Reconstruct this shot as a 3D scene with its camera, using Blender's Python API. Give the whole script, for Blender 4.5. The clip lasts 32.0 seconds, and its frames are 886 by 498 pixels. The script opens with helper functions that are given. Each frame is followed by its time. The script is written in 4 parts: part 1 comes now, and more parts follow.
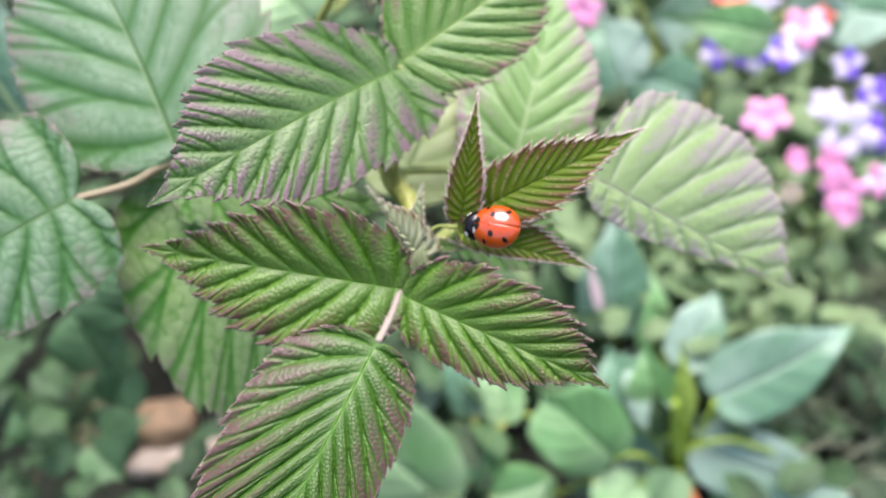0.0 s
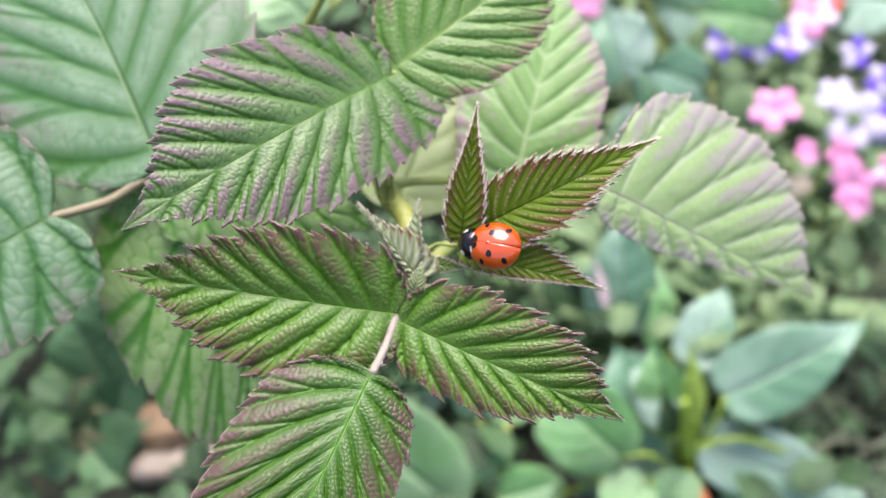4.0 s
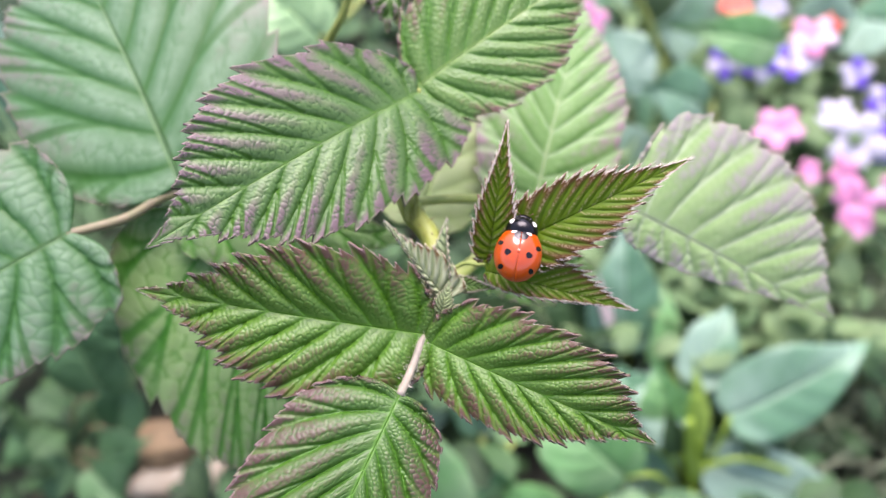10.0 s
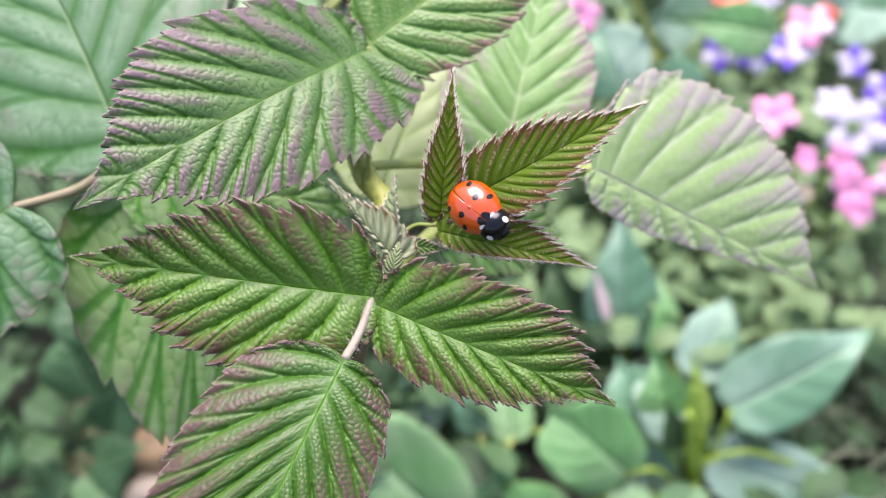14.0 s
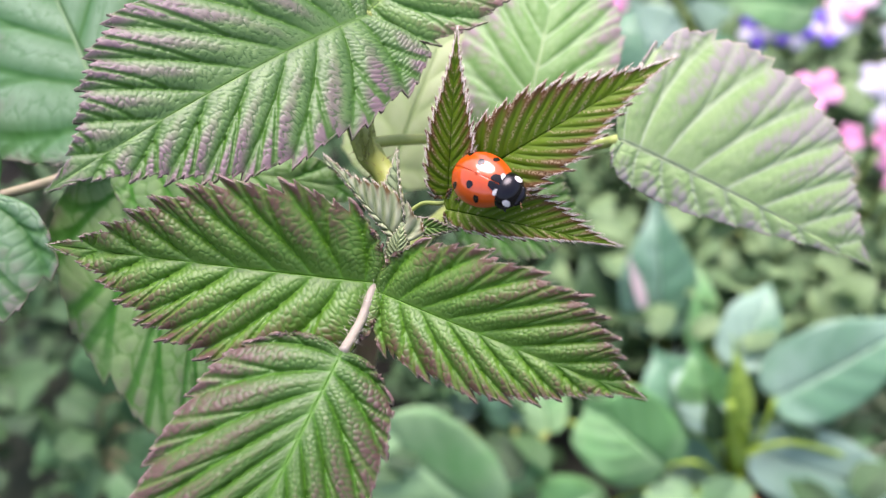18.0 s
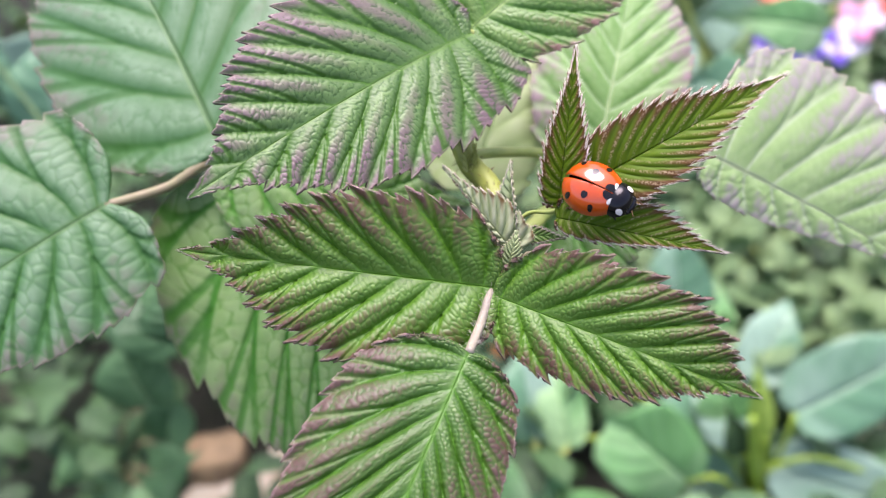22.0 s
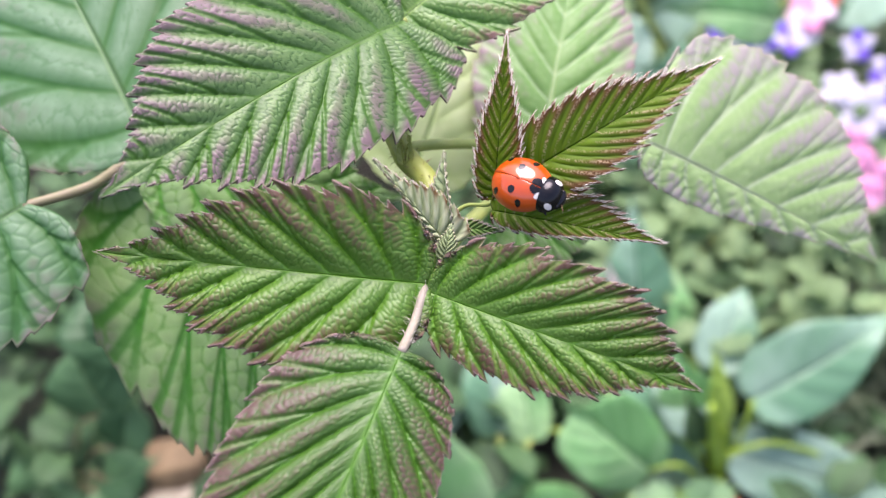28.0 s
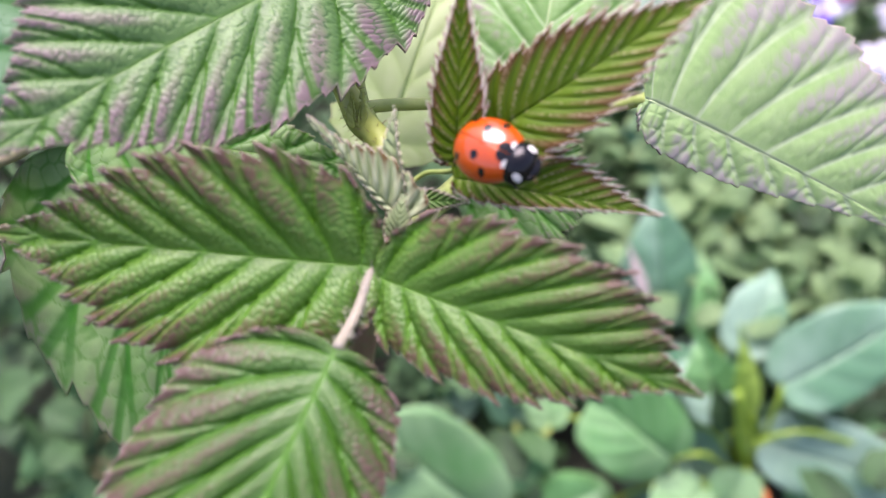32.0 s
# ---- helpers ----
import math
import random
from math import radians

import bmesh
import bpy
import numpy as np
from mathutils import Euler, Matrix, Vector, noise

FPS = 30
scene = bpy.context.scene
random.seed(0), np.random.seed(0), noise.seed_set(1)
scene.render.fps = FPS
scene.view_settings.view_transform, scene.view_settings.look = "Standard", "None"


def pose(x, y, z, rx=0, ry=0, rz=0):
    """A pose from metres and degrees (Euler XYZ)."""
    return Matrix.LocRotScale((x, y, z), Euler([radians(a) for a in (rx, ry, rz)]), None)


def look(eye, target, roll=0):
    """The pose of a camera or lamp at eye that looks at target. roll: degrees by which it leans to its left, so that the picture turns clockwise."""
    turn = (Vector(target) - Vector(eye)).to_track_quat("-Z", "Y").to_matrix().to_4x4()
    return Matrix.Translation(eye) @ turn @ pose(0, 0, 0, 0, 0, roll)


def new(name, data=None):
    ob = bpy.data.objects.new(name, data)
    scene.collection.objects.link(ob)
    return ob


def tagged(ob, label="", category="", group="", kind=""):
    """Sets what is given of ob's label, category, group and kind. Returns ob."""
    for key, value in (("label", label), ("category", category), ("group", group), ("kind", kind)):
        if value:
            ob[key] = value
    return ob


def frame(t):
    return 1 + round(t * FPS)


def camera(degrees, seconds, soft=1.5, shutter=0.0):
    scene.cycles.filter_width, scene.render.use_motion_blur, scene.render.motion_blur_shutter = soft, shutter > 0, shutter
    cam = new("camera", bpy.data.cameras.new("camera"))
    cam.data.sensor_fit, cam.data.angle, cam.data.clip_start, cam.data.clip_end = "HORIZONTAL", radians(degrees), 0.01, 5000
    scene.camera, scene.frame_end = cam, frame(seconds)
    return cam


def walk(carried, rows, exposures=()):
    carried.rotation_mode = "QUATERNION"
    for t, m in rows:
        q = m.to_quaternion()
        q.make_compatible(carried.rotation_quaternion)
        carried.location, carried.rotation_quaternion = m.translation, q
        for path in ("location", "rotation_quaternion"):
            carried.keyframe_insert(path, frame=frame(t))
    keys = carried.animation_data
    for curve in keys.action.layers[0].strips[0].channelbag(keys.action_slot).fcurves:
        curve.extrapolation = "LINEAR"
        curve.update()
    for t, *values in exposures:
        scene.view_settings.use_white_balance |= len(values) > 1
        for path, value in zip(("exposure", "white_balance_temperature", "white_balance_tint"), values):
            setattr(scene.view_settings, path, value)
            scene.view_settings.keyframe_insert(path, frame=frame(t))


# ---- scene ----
import collections

cam = camera(60.7, 32.0, soft=1.2)
cam.data.dof.use_dof, cam.data.dof.focus_distance, cam.data.dof.aperture_fstop = True, 0.0685, 21.5
EYE, TILT = 0.37, -50.0
ROWS = [
    (0.0, -0.0000, 0.0000, 0.0000, 0.00, 0.00, -0.00),
    (0.5, 0.0005, 0.0016, 0.0003, 0.29, -0.23, -0.29),
    (1.0, 0.0022, 0.0040, 0.0008, 0.19, -0.28, -0.16),
    (1.5, 0.0021, 0.0035, 0.0007, 0.27, -0.26, -0.02),
    (2.0, 0.0014, 0.0029, 0.0015, 0.46, -0.16, 0.13),
    (2.5, 0.0012, 0.0030, 0.0005, 0.36, -0.12, 0.37),
    (4.5, -0.0002, 0.0071, 0.0031, 0.26, -0.85, 0.94),
    (5.0, -0.0033, 0.0073, 0.0015, 0.11, -1.01, 1.22),
    (5.5, -0.0039, 0.0056, 0.0000, 0.17, -0.44, 0.71),
    (6.0, -0.0035, 0.0043, -0.0009, 0.03, -0.08, 0.78),
    (6.5, -0.0043, 0.0034, -0.0003, 0.32, 0.19, 0.99),
    (7.0, -0.0046, 0.0034, 0.0002, 0.55, 0.25, 1.28),
    (7.5, -0.0063, 0.0034, 0.0006, 0.15, 0.26, 0.79),
    (8.0, -0.0048, 0.0047, 0.0021, -0.16, 0.33, 0.65),
    (8.5, -0.0034, 0.0058, 0.0025, -0.19, 0.35, 0.58),
    (9.0, -0.0013, 0.0071, 0.0023, 0.17, 0.48, 0.92),
    (9.5, -0.0025, 0.0065, 0.0027, 0.35, 0.61, 0.30),
    (10.0, -0.0026, 0.0071, 0.0033, 0.07, 0.66, 0.34),
    (10.5, -0.0033, 0.0055, 0.0036, -0.05, 0.89, 0.48),
    (11.0, -0.0029, 0.0041, 0.0028, -0.34, 1.31, 0.62),
    (11.5, -0.0026, 0.0032, 0.0015, -0.69, 1.61, 0.88),
    (12.0, -0.0024, 0.0025, 0.0010, -1.15, 1.82, 1.00),
    (12.5, -0.0023, 0.0024, 0.0006, -1.30, 1.73, 0.88),
    (13.0, -0.0008, 0.0042, -0.0003, -1.06, 1.65, 1.10),
    (13.5, -0.0008, 0.0080, 0.0016, -0.27, 1.21, 0.67),
    (14.0, 0.0029, 0.0108, -0.0015, 0.54, 1.18, 1.62),
    (14.5, 0.0042, 0.0148, -0.0049, 1.46, 0.71, 1.84),
    (16.5, 0.0079, 0.0212, -0.0033, 2.53, 0.40, 3.35),
    (17.0, 0.0061, 0.0209, -0.0044, 2.91, 0.39, 2.91),
    (17.5, 0.0052, 0.0198, -0.0026, 3.45, 0.55, 2.42),
    (18.0, 0.0051, 0.0180, -0.0025, 3.17, 0.67, 2.65),
    (18.5, 0.0005, 0.0139, -0.0029, 2.59, 0.84, 2.27),
    (19.0, -0.0037, 0.0089, -0.0047, 1.00, 1.29, 2.14),
    (19.5, -0.0074, 0.0065, -0.0030, 0.18, 2.00, 1.96),
    (20.0, -0.0093, 0.0086, -0.0016, 0.47, 1.72, 2.46),
    (20.5, -0.0066, 0.0095, -0.0070, 2.38, 2.08, 3.52),
    (21.0, -0.0091, 0.0097, -0.0075, 2.38, 2.59, 2.68),
    (21.5, -0.0073, 0.0120, -0.0050, 2.70, 2.32, 2.61),
    (22.0, -0.0054, 0.0143, -0.0031, 3.01, 1.99, 2.48),
    (22.5, -0.0041, 0.0158, -0.0029, 2.87, 1.81, 2.81),
    (23.0, -0.0043, 0.0168, -0.0031, 2.76, 1.79, 2.88),
    (23.5, -0.0025, 0.0140, -0.0064, 2.61, 1.88, 3.37),
    (24.0, -0.0085, 0.0118, -0.0042, 1.42, 2.46, 2.45),
    (24.5, -0.0074, 0.0119, -0.0033, 1.03, 2.08, 3.82),
    (25.0, -0.0073, 0.0083, -0.0056, 0.59, 2.38, 4.07),
    (25.5, -0.0060, 0.0082, -0.0060, 0.46, 2.75, 3.98),
    (27.5, -0.0015, 0.0166, -0.0037, 0.74, 1.60, 3.85),
    (28.0, -0.0025, 0.0168, -0.0032, 0.48, 1.51, 3.73),
    (28.5, -0.0010, 0.0171, -0.0034, 0.50, 1.34, 4.16),
    (29.0, -0.0030, 0.0162, -0.0037, 0.66, 1.54, 4.15),
    (29.5, -0.0015, 0.0157, -0.0037, 0.60, 1.62, 4.34),
    (30.0, -0.0032, 0.0151, -0.0039, 0.03, 1.73, 3.75),
    (30.5, -0.0019, 0.0177, -0.0022, 0.26, 1.72, 3.84),
    (31.0, -0.0010, 0.0190, -0.0036, 0.86, 1.32, 3.89),
    (31.5, 0.0007, 0.0234, -0.0042, 1.77, 0.76, 3.88),
    (32.0, 0.0031, 0.0283, -0.0039, 2.54, 0.40, 4.16),
]
walk(cam, [(t, pose(0, 0, EYE, TILT, 0, 0) @ pose(x, y, z, 90 + pitch, roll, yaw)) for t, x, y, z, yaw, pitch, roll in ROWS],
     exposures=[(0.0, 1.3, 6500, 29), (32.0, 1.3, 6500, 29)])

# ---- light: bright overcast day ----
world = bpy.data.worlds.new("sky")
scene.world = world
world.use_nodes = True
wn = world.node_tree
sky = wn.nodes.new("ShaderNodeTexSky")
sky.sky_type, sky.sun_disc = "NISHITA", False
sky.sun_elevation, sky.sun_rotation = radians(72), radians(0)
sky.air_density, sky.dust_density, sky.ozone_density = 1.0, 4.0, 1.0
wn.links.new(sky.outputs[0], wn.nodes["Background"].inputs[0])
wn.nodes["Background"].inputs[1].default_value = 0.125
sun = new("sun", bpy.data.lights.new("sun", "SUN"))
sun.data.energy, sun.data.angle, sun.data.color = 2.15, radians(46), (1.0, 0.965, 0.99)
sun.matrix_world = look((0.0, 0.5, 1.5), (0, 0.1, 0.3))

# ---- materials ----


class Nodes:
    """A material's node tree with short calls."""

    def __init__(self, name):
        self.mat = bpy.data.materials.new(name)
        self.mat.use_nodes = True
        self.t = self.mat.node_tree
        self.bsdf = self.t.nodes["Principled BSDF"]
        self.out = self.t.nodes["Material Output"]

    def put(self, socket, value):
        if isinstance(value, bpy.types.NodeSocket):
            self.t.links.new(value, socket)
        elif hasattr(socket.default_value, "__len__") and not hasattr(value, "__len__"):
            socket.default_value = [value] * len(socket.default_value)
        elif hasattr(value, "__len__") and len(socket.default_value) == 4 and len(value) == 3:
            socket.default_value = (*value, 1)
        else:
            socket.default_value = value

    def math(self, op, a, b=0.0, c=0.0, clamp=False):
        n = self.t.nodes.new("ShaderNodeMath")
        n.operation, n.use_clamp = op, clamp
        for s, v in zip(n.inputs, (a, b, c)):
            self.put(s, v)
        return n.outputs[0]

    def ramp(self, x, a, b):
        n = self.t.nodes.new("ShaderNodeMapRange")
        n.interpolation_type = "SMOOTHSTEP"
        for s, v in zip(n.inputs, (x, a, b, 0.0, 1.0)):
            self.put(s, v)
        return n.outputs[0]

    def mix(self, f, a, b):
        n = self.t.nodes.new("ShaderNodeMix")
        n.data_type = "RGBA"
        self.put(n.inputs[0], f)
        self.put(n.inputs[6], a)
        self.put(n.inputs[7], b)
        return n.outputs[2]

    def noise(self, scale, detail=3.0, vector=None, rough=0.5):
        n = self.t.nodes.new("ShaderNodeTexNoise")
        n.inputs["Scale"].default_value, n.inputs["Detail"].default_value, n.inputs["Roughness"].default_value = scale, detail, rough
        self.t.links.new(vector if vector else self.coords(), n.inputs["Vector"])
        return n.outputs[0]

    def coords(self):
        return self.t.nodes.new("ShaderNodeTexCoord").outputs["Object"]

    def bump(self, height, strength, distance, normal=None):
        n = self.t.nodes.new("ShaderNodeBump")
        n.inputs["Strength"].default_value, n.inputs["Distance"].default_value = strength, distance
        self.t.links.new(height, n.inputs["Height"])
        if normal:
            self.t.links.new(normal, n.inputs["Normal"])
        return n.outputs[0]

    def set(self, **kw):
        for k, v in kw.items():
            self.put(self.bsdf.inputs[k.replace("_", " ")], v)
        return self.mat

    def translucent(self, colour, amount):
        tr = self.t.nodes.new("ShaderNodeBsdfTranslucent")
        self.put(tr.inputs[0], colour)
        m = self.t.nodes.new("ShaderNodeMixShader")
        m.inputs[0].default_value = amount
        self.t.links.new(self.bsdf.outputs[0], m.inputs[1])
        self.t.links.new(tr.outputs[0], m.inputs[2])
        self.t.links.new(m.outputs[0], self.out.inputs[0])


def veined_leaf(name, green, deep, vein, purple, amount, reach=0.4, rim=(0.4, 0.26, 0.25), rough=0.36, thin=0.15, line=0.3, down=0.0, net=0.5, valley=0.85, forks=0.5, rib=None, grain=0.3, sheen=0.45, tops=0.2, crest=0.6):
    """Rugose bramble leaf: pleats between sunken side veins, red-brown pigment on the crests towards the margin. The map
    'leaf' holds the vein number and the way from midrib to margin, the map 'net' the nearness of veinlets and forked veins."""
    n = Nodes(name)

    def chart(which):
        uv = n.t.nodes.new("ShaderNodeUVMap")
        uv.uv_map = which
        sep = n.t.nodes.new("ShaderNodeSeparateXYZ")
        n.t.links.new(uv.outputs[0], sep.inputs[0])
        return sep.outputs[0], sep.outputs[1]

    (q, r), (edge, fork) = chart("leaf"), chart("net")
    big, fine, mid_scale = n.noise(140.0, 3.0), n.noise(2200.0, 4.0), n.noise(520.0, 3.0)
    fr = n.math("FRACT", q)
    near = n.math("MULTIPLY", n.math("ABSOLUTE", n.math("SUBTRACT", fr, 0.5)), 2.0)
    ridge = n.math("SUBTRACT", 1.0, near)
    base = n.mix(n.math("MULTIPLY", n.ramp(n.math("ADD", n.math("MULTIPLY", big, 0.6), n.math("MULTIPLY", mid_scale, 0.4)), 0.35, 0.68), 0.5), green, deep)
    # green valleys along the side veins, narrowing to the margin
    low = n.math("MULTIPLY", n.ramp(n.math("SUBTRACT", near, n.math("MULTIPLY", r, 0.25)), 0.1, 0.8), valley)
    base = n.mix(low, base, deep)
    # red-brown pigment on the crests and the tops of the cells, thicker towards the margin
    p = n.math("ADD", n.math("ADD", r, n.math("MULTIPLY", n.ramp(ridge, 0.1, 0.9), crest)), n.math("MULTIPLY", n.math("SUBTRACT", big, 0.5), 0.8))
    p = n.math("ADD", p, n.math("MULTIPLY", n.math("SUBTRACT", n.ramp(edge, 0.0, 0.5), 0.5), tops))
    p = n.math("ADD", n.math("ADD", p, n.math("MULTIPLY", n.ramp(r, 0.82, 1.0), 0.35)), n.math("MULTIPLY", n.math("SUBTRACT", mid_scale, 0.5), 0.3))
    p = n.math("MULTIPLY", n.ramp(p, reach + 0.15, reach + 0.95), amount)
    base = n.mix(p, base, purple)
    # veinlets round the cells, forked veins running to the small teeth
    base = n.mix(n.math("MULTIPLY", n.ramp(edge, 0.2, 0.04), net), base, deep)
    base = n.mix(n.math("MULTIPLY", n.ramp(fork, 0.1, 0.03), forks), base, vein)
    lines = n.math("MULTIPLY", n.ramp(near, 0.8, 0.95), n.ramp(r, 1.25, 0.6))
    base = n.mix(n.math("MULTIPLY", lines, line), base, vein)
    base = n.mix(n.math("MULTIPLY", n.ramp(r, 0.045, 0.015), 0.7), base, rib if rib else vein)
    base = n.mix(n.math("MULTIPLY", n.ramp(r, 0.965, 0.998), 0.35), base, rim)
    if down:
        fuzz = n.math("MULTIPLY", n.ramp(n.noise(5500.0, 2.0), 0.42, 0.62), n.math("MULTIPLY", n.ramp(ridge, 0.55, 0.9), n.ramp(mid_scale, 0.34, 0.56)))
        base = n.mix(n.math("MULTIPLY", fuzz, down), base, (0.6, 0.5, 0.28))
    b1 = n.bump(mid_scale, grain, 0.0002)
    b2 = n.bump(fine, grain, 0.00008, b1)
    n.set(Base_Color=base, Roughness=n.math("ADD", rough - 0.1, n.math("MULTIPLY", n.math("ADD", fine, mid_scale), 0.12)), Normal=b2, Specular_IOR_Level=sheen)
    n.translucent(n.mix(0.4, base, (0.25, 0.42, 0.08)), thin)
    return n.mat


GREEN, DEEP, VEIN, PURPLE = (0.128, 0.258, 0.042), (0.042, 0.15, 0.007), (0.08, 0.24, 0.008), (0.11, 0.042, 0.036)
M_FRONT = veined_leaf("raspberry_leaf", GREEN, DEEP, VEIN, PURPLE, 0.9, 0.42, rough=0.4, line=0.75, net=0.7, valley=0.35, thin=0.18, rib=(0.1, 0.27, 0.02), crest=0.38, sheen=0.47)
M_END = veined_leaf("raspberry_leaf_mauve", (0.088, 0.188, 0.039), (0.022, 0.095, 0.004), (0.05, 0.18, 0.008), (0.1, 0.044, 0.046), 0.87, 0.29, rough=0.4, line=0.75, net=0.75, valley=0.4, thin=0.13, rib=(0.08, 0.23, 0.02), crest=0.36, sheen=0.42)
M_UPPER = veined_leaf("raspberry_leaf_flushed", (0.155, 0.29, 0.085), (0.028, 0.105, 0.014), (0.05, 0.16, 0.012), (0.205, 0.12, 0.15), 0.85, 0.66, rough=0.4, net=0.75, valley=0.45, thin=0.2, line=1.0, forks=0.9, rib=(0.1, 0.24, 0.03), tops=0.0, crest=0.75, sheen=0.45)
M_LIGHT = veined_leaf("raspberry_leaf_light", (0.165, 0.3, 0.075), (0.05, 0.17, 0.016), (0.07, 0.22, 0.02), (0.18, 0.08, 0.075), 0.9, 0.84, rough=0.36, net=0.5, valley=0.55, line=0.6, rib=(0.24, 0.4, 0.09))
M_YOUNG = veined_leaf("young_raspberry_leaf", (0.115, 0.205, 0.005), (0.05, 0.125, 0.003), (0.045, 0.11, 0.003), (0.125, 0.043, 0.018), 0.92, 0.5, rim=(0.4, 0.26, 0.2), rough=0.48, line=0.3, down=0.5, net=0.0, forks=0.0, valley=0.12, tops=0.0, sheen=0.25, crest=0.45)
M_BACK = veined_leaf("shaded_raspberry_leaf", (0.19, 0.33, 0.18), (0.04, 0.16, 0.035), (0.03, 0.14, 0.02), (0.24, 0.17, 0.17), 0.6, 0.85, rough=0.5, thin=0.22, line=1.0, net=0.42, forks=0.8, rib=(0.08, 0.2, 0.05), valley=0.75, grain=0.15)
# base green lifted to make up for the shade of the leaves above
M_LIFTED = veined_leaf("lifted_raspberry_leaf", (0.34, 0.53, 0.22), (0.14, 0.35, 0.06), (0.07, 0.32, 0.02), (0.3, 0.19, 0.2), 0.6, 0.95, rough=0.46, thin=0.42, line=0.9, net=0.8, forks=0.6, rib=(0.2, 0.4, 0.07), valley=0.2, grain=0.2)
M_PALE = veined_leaf("pale_raspberry_leaf", (0.36, 0.53, 0.22), (0.25, 0.45, 0.13), (0.47, 0.6, 0.34), (0.46, 0.37, 0.4), 0.8, 0.68, rough=0.5, thin=0.22, net=0.3, forks=0.4, line=0.8, rib=(0.5, 0.6, 0.36), valley=0.2, grain=0.2, crest=0.7)
M_EDGED = veined_leaf("mauve_edged_leaf", (0.19, 0.37, 0.105), (0.1, 0.28, 0.045), (0.33, 0.51, 0.23), (0.33, 0.21, 0.26), 0.85, 0.56, rough=0.48, thin=0.25, line=0.9, net=0.4, forks=0.6, valley=0.35, rib=(0.32, 0.5, 0.2), grain=0.2, crest=0.45)
M_LIME = veined_leaf("lime_raspberry_leaf", (0.5, 0.62, 0.32), (0.38, 0.54, 0.2), (0.36, 0.52, 0.18), (0.3, 0.25, 0.15), 0.15, 1.1, rough=0.5, thin=0.35, valley=0.3, net=0.2)
M_SILVER = veined_leaf("downy_leaf_underside", (0.54, 0.61, 0.38), (0.2, 0.3, 0.1), (0.24, 0.32, 0.14), (0.15, 0.085, 0.025), 0.98, 0.85, rim=(0.13, 0.08, 0.03), rough=0.7, net=0.0, forks=0.0, line=0.15, valley=0.55, tops=0.0)
M_DOWN = veined_leaf("silvery_bud_down", (0.38, 0.48, 0.24), (0.26, 0.36, 0.15), (0.3, 0.4, 0.2), (0.2, 0.2, 0.1), 0.2, 0.9, rough=0.65, net=0.0, forks=0.0, line=0.15, valley=0.35, tops=0.0)
# green brightened likewise, against the shade on the leaflet under the others
M_SHADE_LIFTED = veined_leaf("shade_lifted_raspberry_leaf", (0.34, 0.53, 0.21), (0.11, 0.31, 0.05), (0.05, 0.26, 0.02), (0.26, 0.19, 0.17), 0.6, 0.95, rough=0.46, thin=0.4, line=0.95, net=0.75, forks=0.8, rib=(0.16, 0.36, 0.06), valley=0.15, grain=0.2)


def soft_leaf(name, green, deep, vein, rough=0.45, thin=0.15):
    """Smooth broad leaf of a border plant, with a paler midrib and mottling."""
    n = Nodes(name)
    uv = n.t.nodes.new("ShaderNodeUVMap")
    uv.uv_map = "leaf"
    sep = n.t.nodes.new("ShaderNodeSeparateXYZ")
    n.t.links.new(uv.outputs[0], sep.inputs[0])
    big, fine = n.noise(35.0, 4.0), n.noise(260.0, 3.0)
    info = n.t.nodes.new("ShaderNodeObjectInfo")
    isl = n.t.nodes.new("ShaderNodeNewGeometry")
    base = n.mix(n.ramp(n.math("ADD", big, n.math("MULTIPLY", n.math("SUBTRACT", n.math("FRACT", n.math("ADD", info.outputs["Random"], isl.outputs["Random Per Island"])), 0.5), 0.6)), 0.3, 0.7), green, deep)
    fr = n.math("MULTIPLY", n.math("ABSOLUTE", n.math("SUBTRACT", n.math("FRACT", sep.outputs[0]), 0.5)), 2.0)
    lines = n.math("MAXIMUM", n.math("MULTIPLY", n.ramp(fr, 0.8, 0.98), 0.5), n.ramp(sep.outputs[1], 0.09, 0.02))
    base = n.mix(n.math("MULTIPLY", lines, 0.45), base, vein)
    n.set(Base_Color=base, Roughness=n.math("ADD", rough, n.math("MULTIPLY", fine, 0.15)), Normal=n.bump(fine, 0.3, 0.0008), Specular_IOR_Level=0.5)
    n.translucent(n.mix(0.5, base, (0.25, 0.42, 0.14)), thin)
    return n.mat


M_BROAD = soft_leaf("broad_leaf", (0.28, 0.49, 0.22), (0.12, 0.33, 0.1), (0.3, 0.52, 0.26), 0.36)
M_BLUE = soft_leaf("bluish_leaf", (0.27, 0.44, 0.31), (0.11, 0.27, 0.14), (0.29, 0.46, 0.33), 0.36)
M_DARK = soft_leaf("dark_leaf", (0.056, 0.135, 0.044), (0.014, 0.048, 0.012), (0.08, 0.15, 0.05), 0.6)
M_MID = soft_leaf("mid_green_leaf", (0.095, 0.22, 0.08), (0.03, 0.1, 0.03), (0.15, 0.28, 0.12))
M_OLIVE = soft_leaf("olive_leaf", (0.17, 0.28, 0.11), (0.1, 0.19, 0.07), (0.2, 0.3, 0.13), 0.6)
M_YELLOW = soft_leaf("lime_leaf", (0.22, 0.36, 0.05), (0.15, 0.28, 0.03), (0.28, 0.42, 0.08))
M_GRASS = soft_leaf("grass_blade", (0.33, 0.4, 0.25), (0.22, 0.3, 0.16), (0.33, 0.38, 0.22), 0.6)


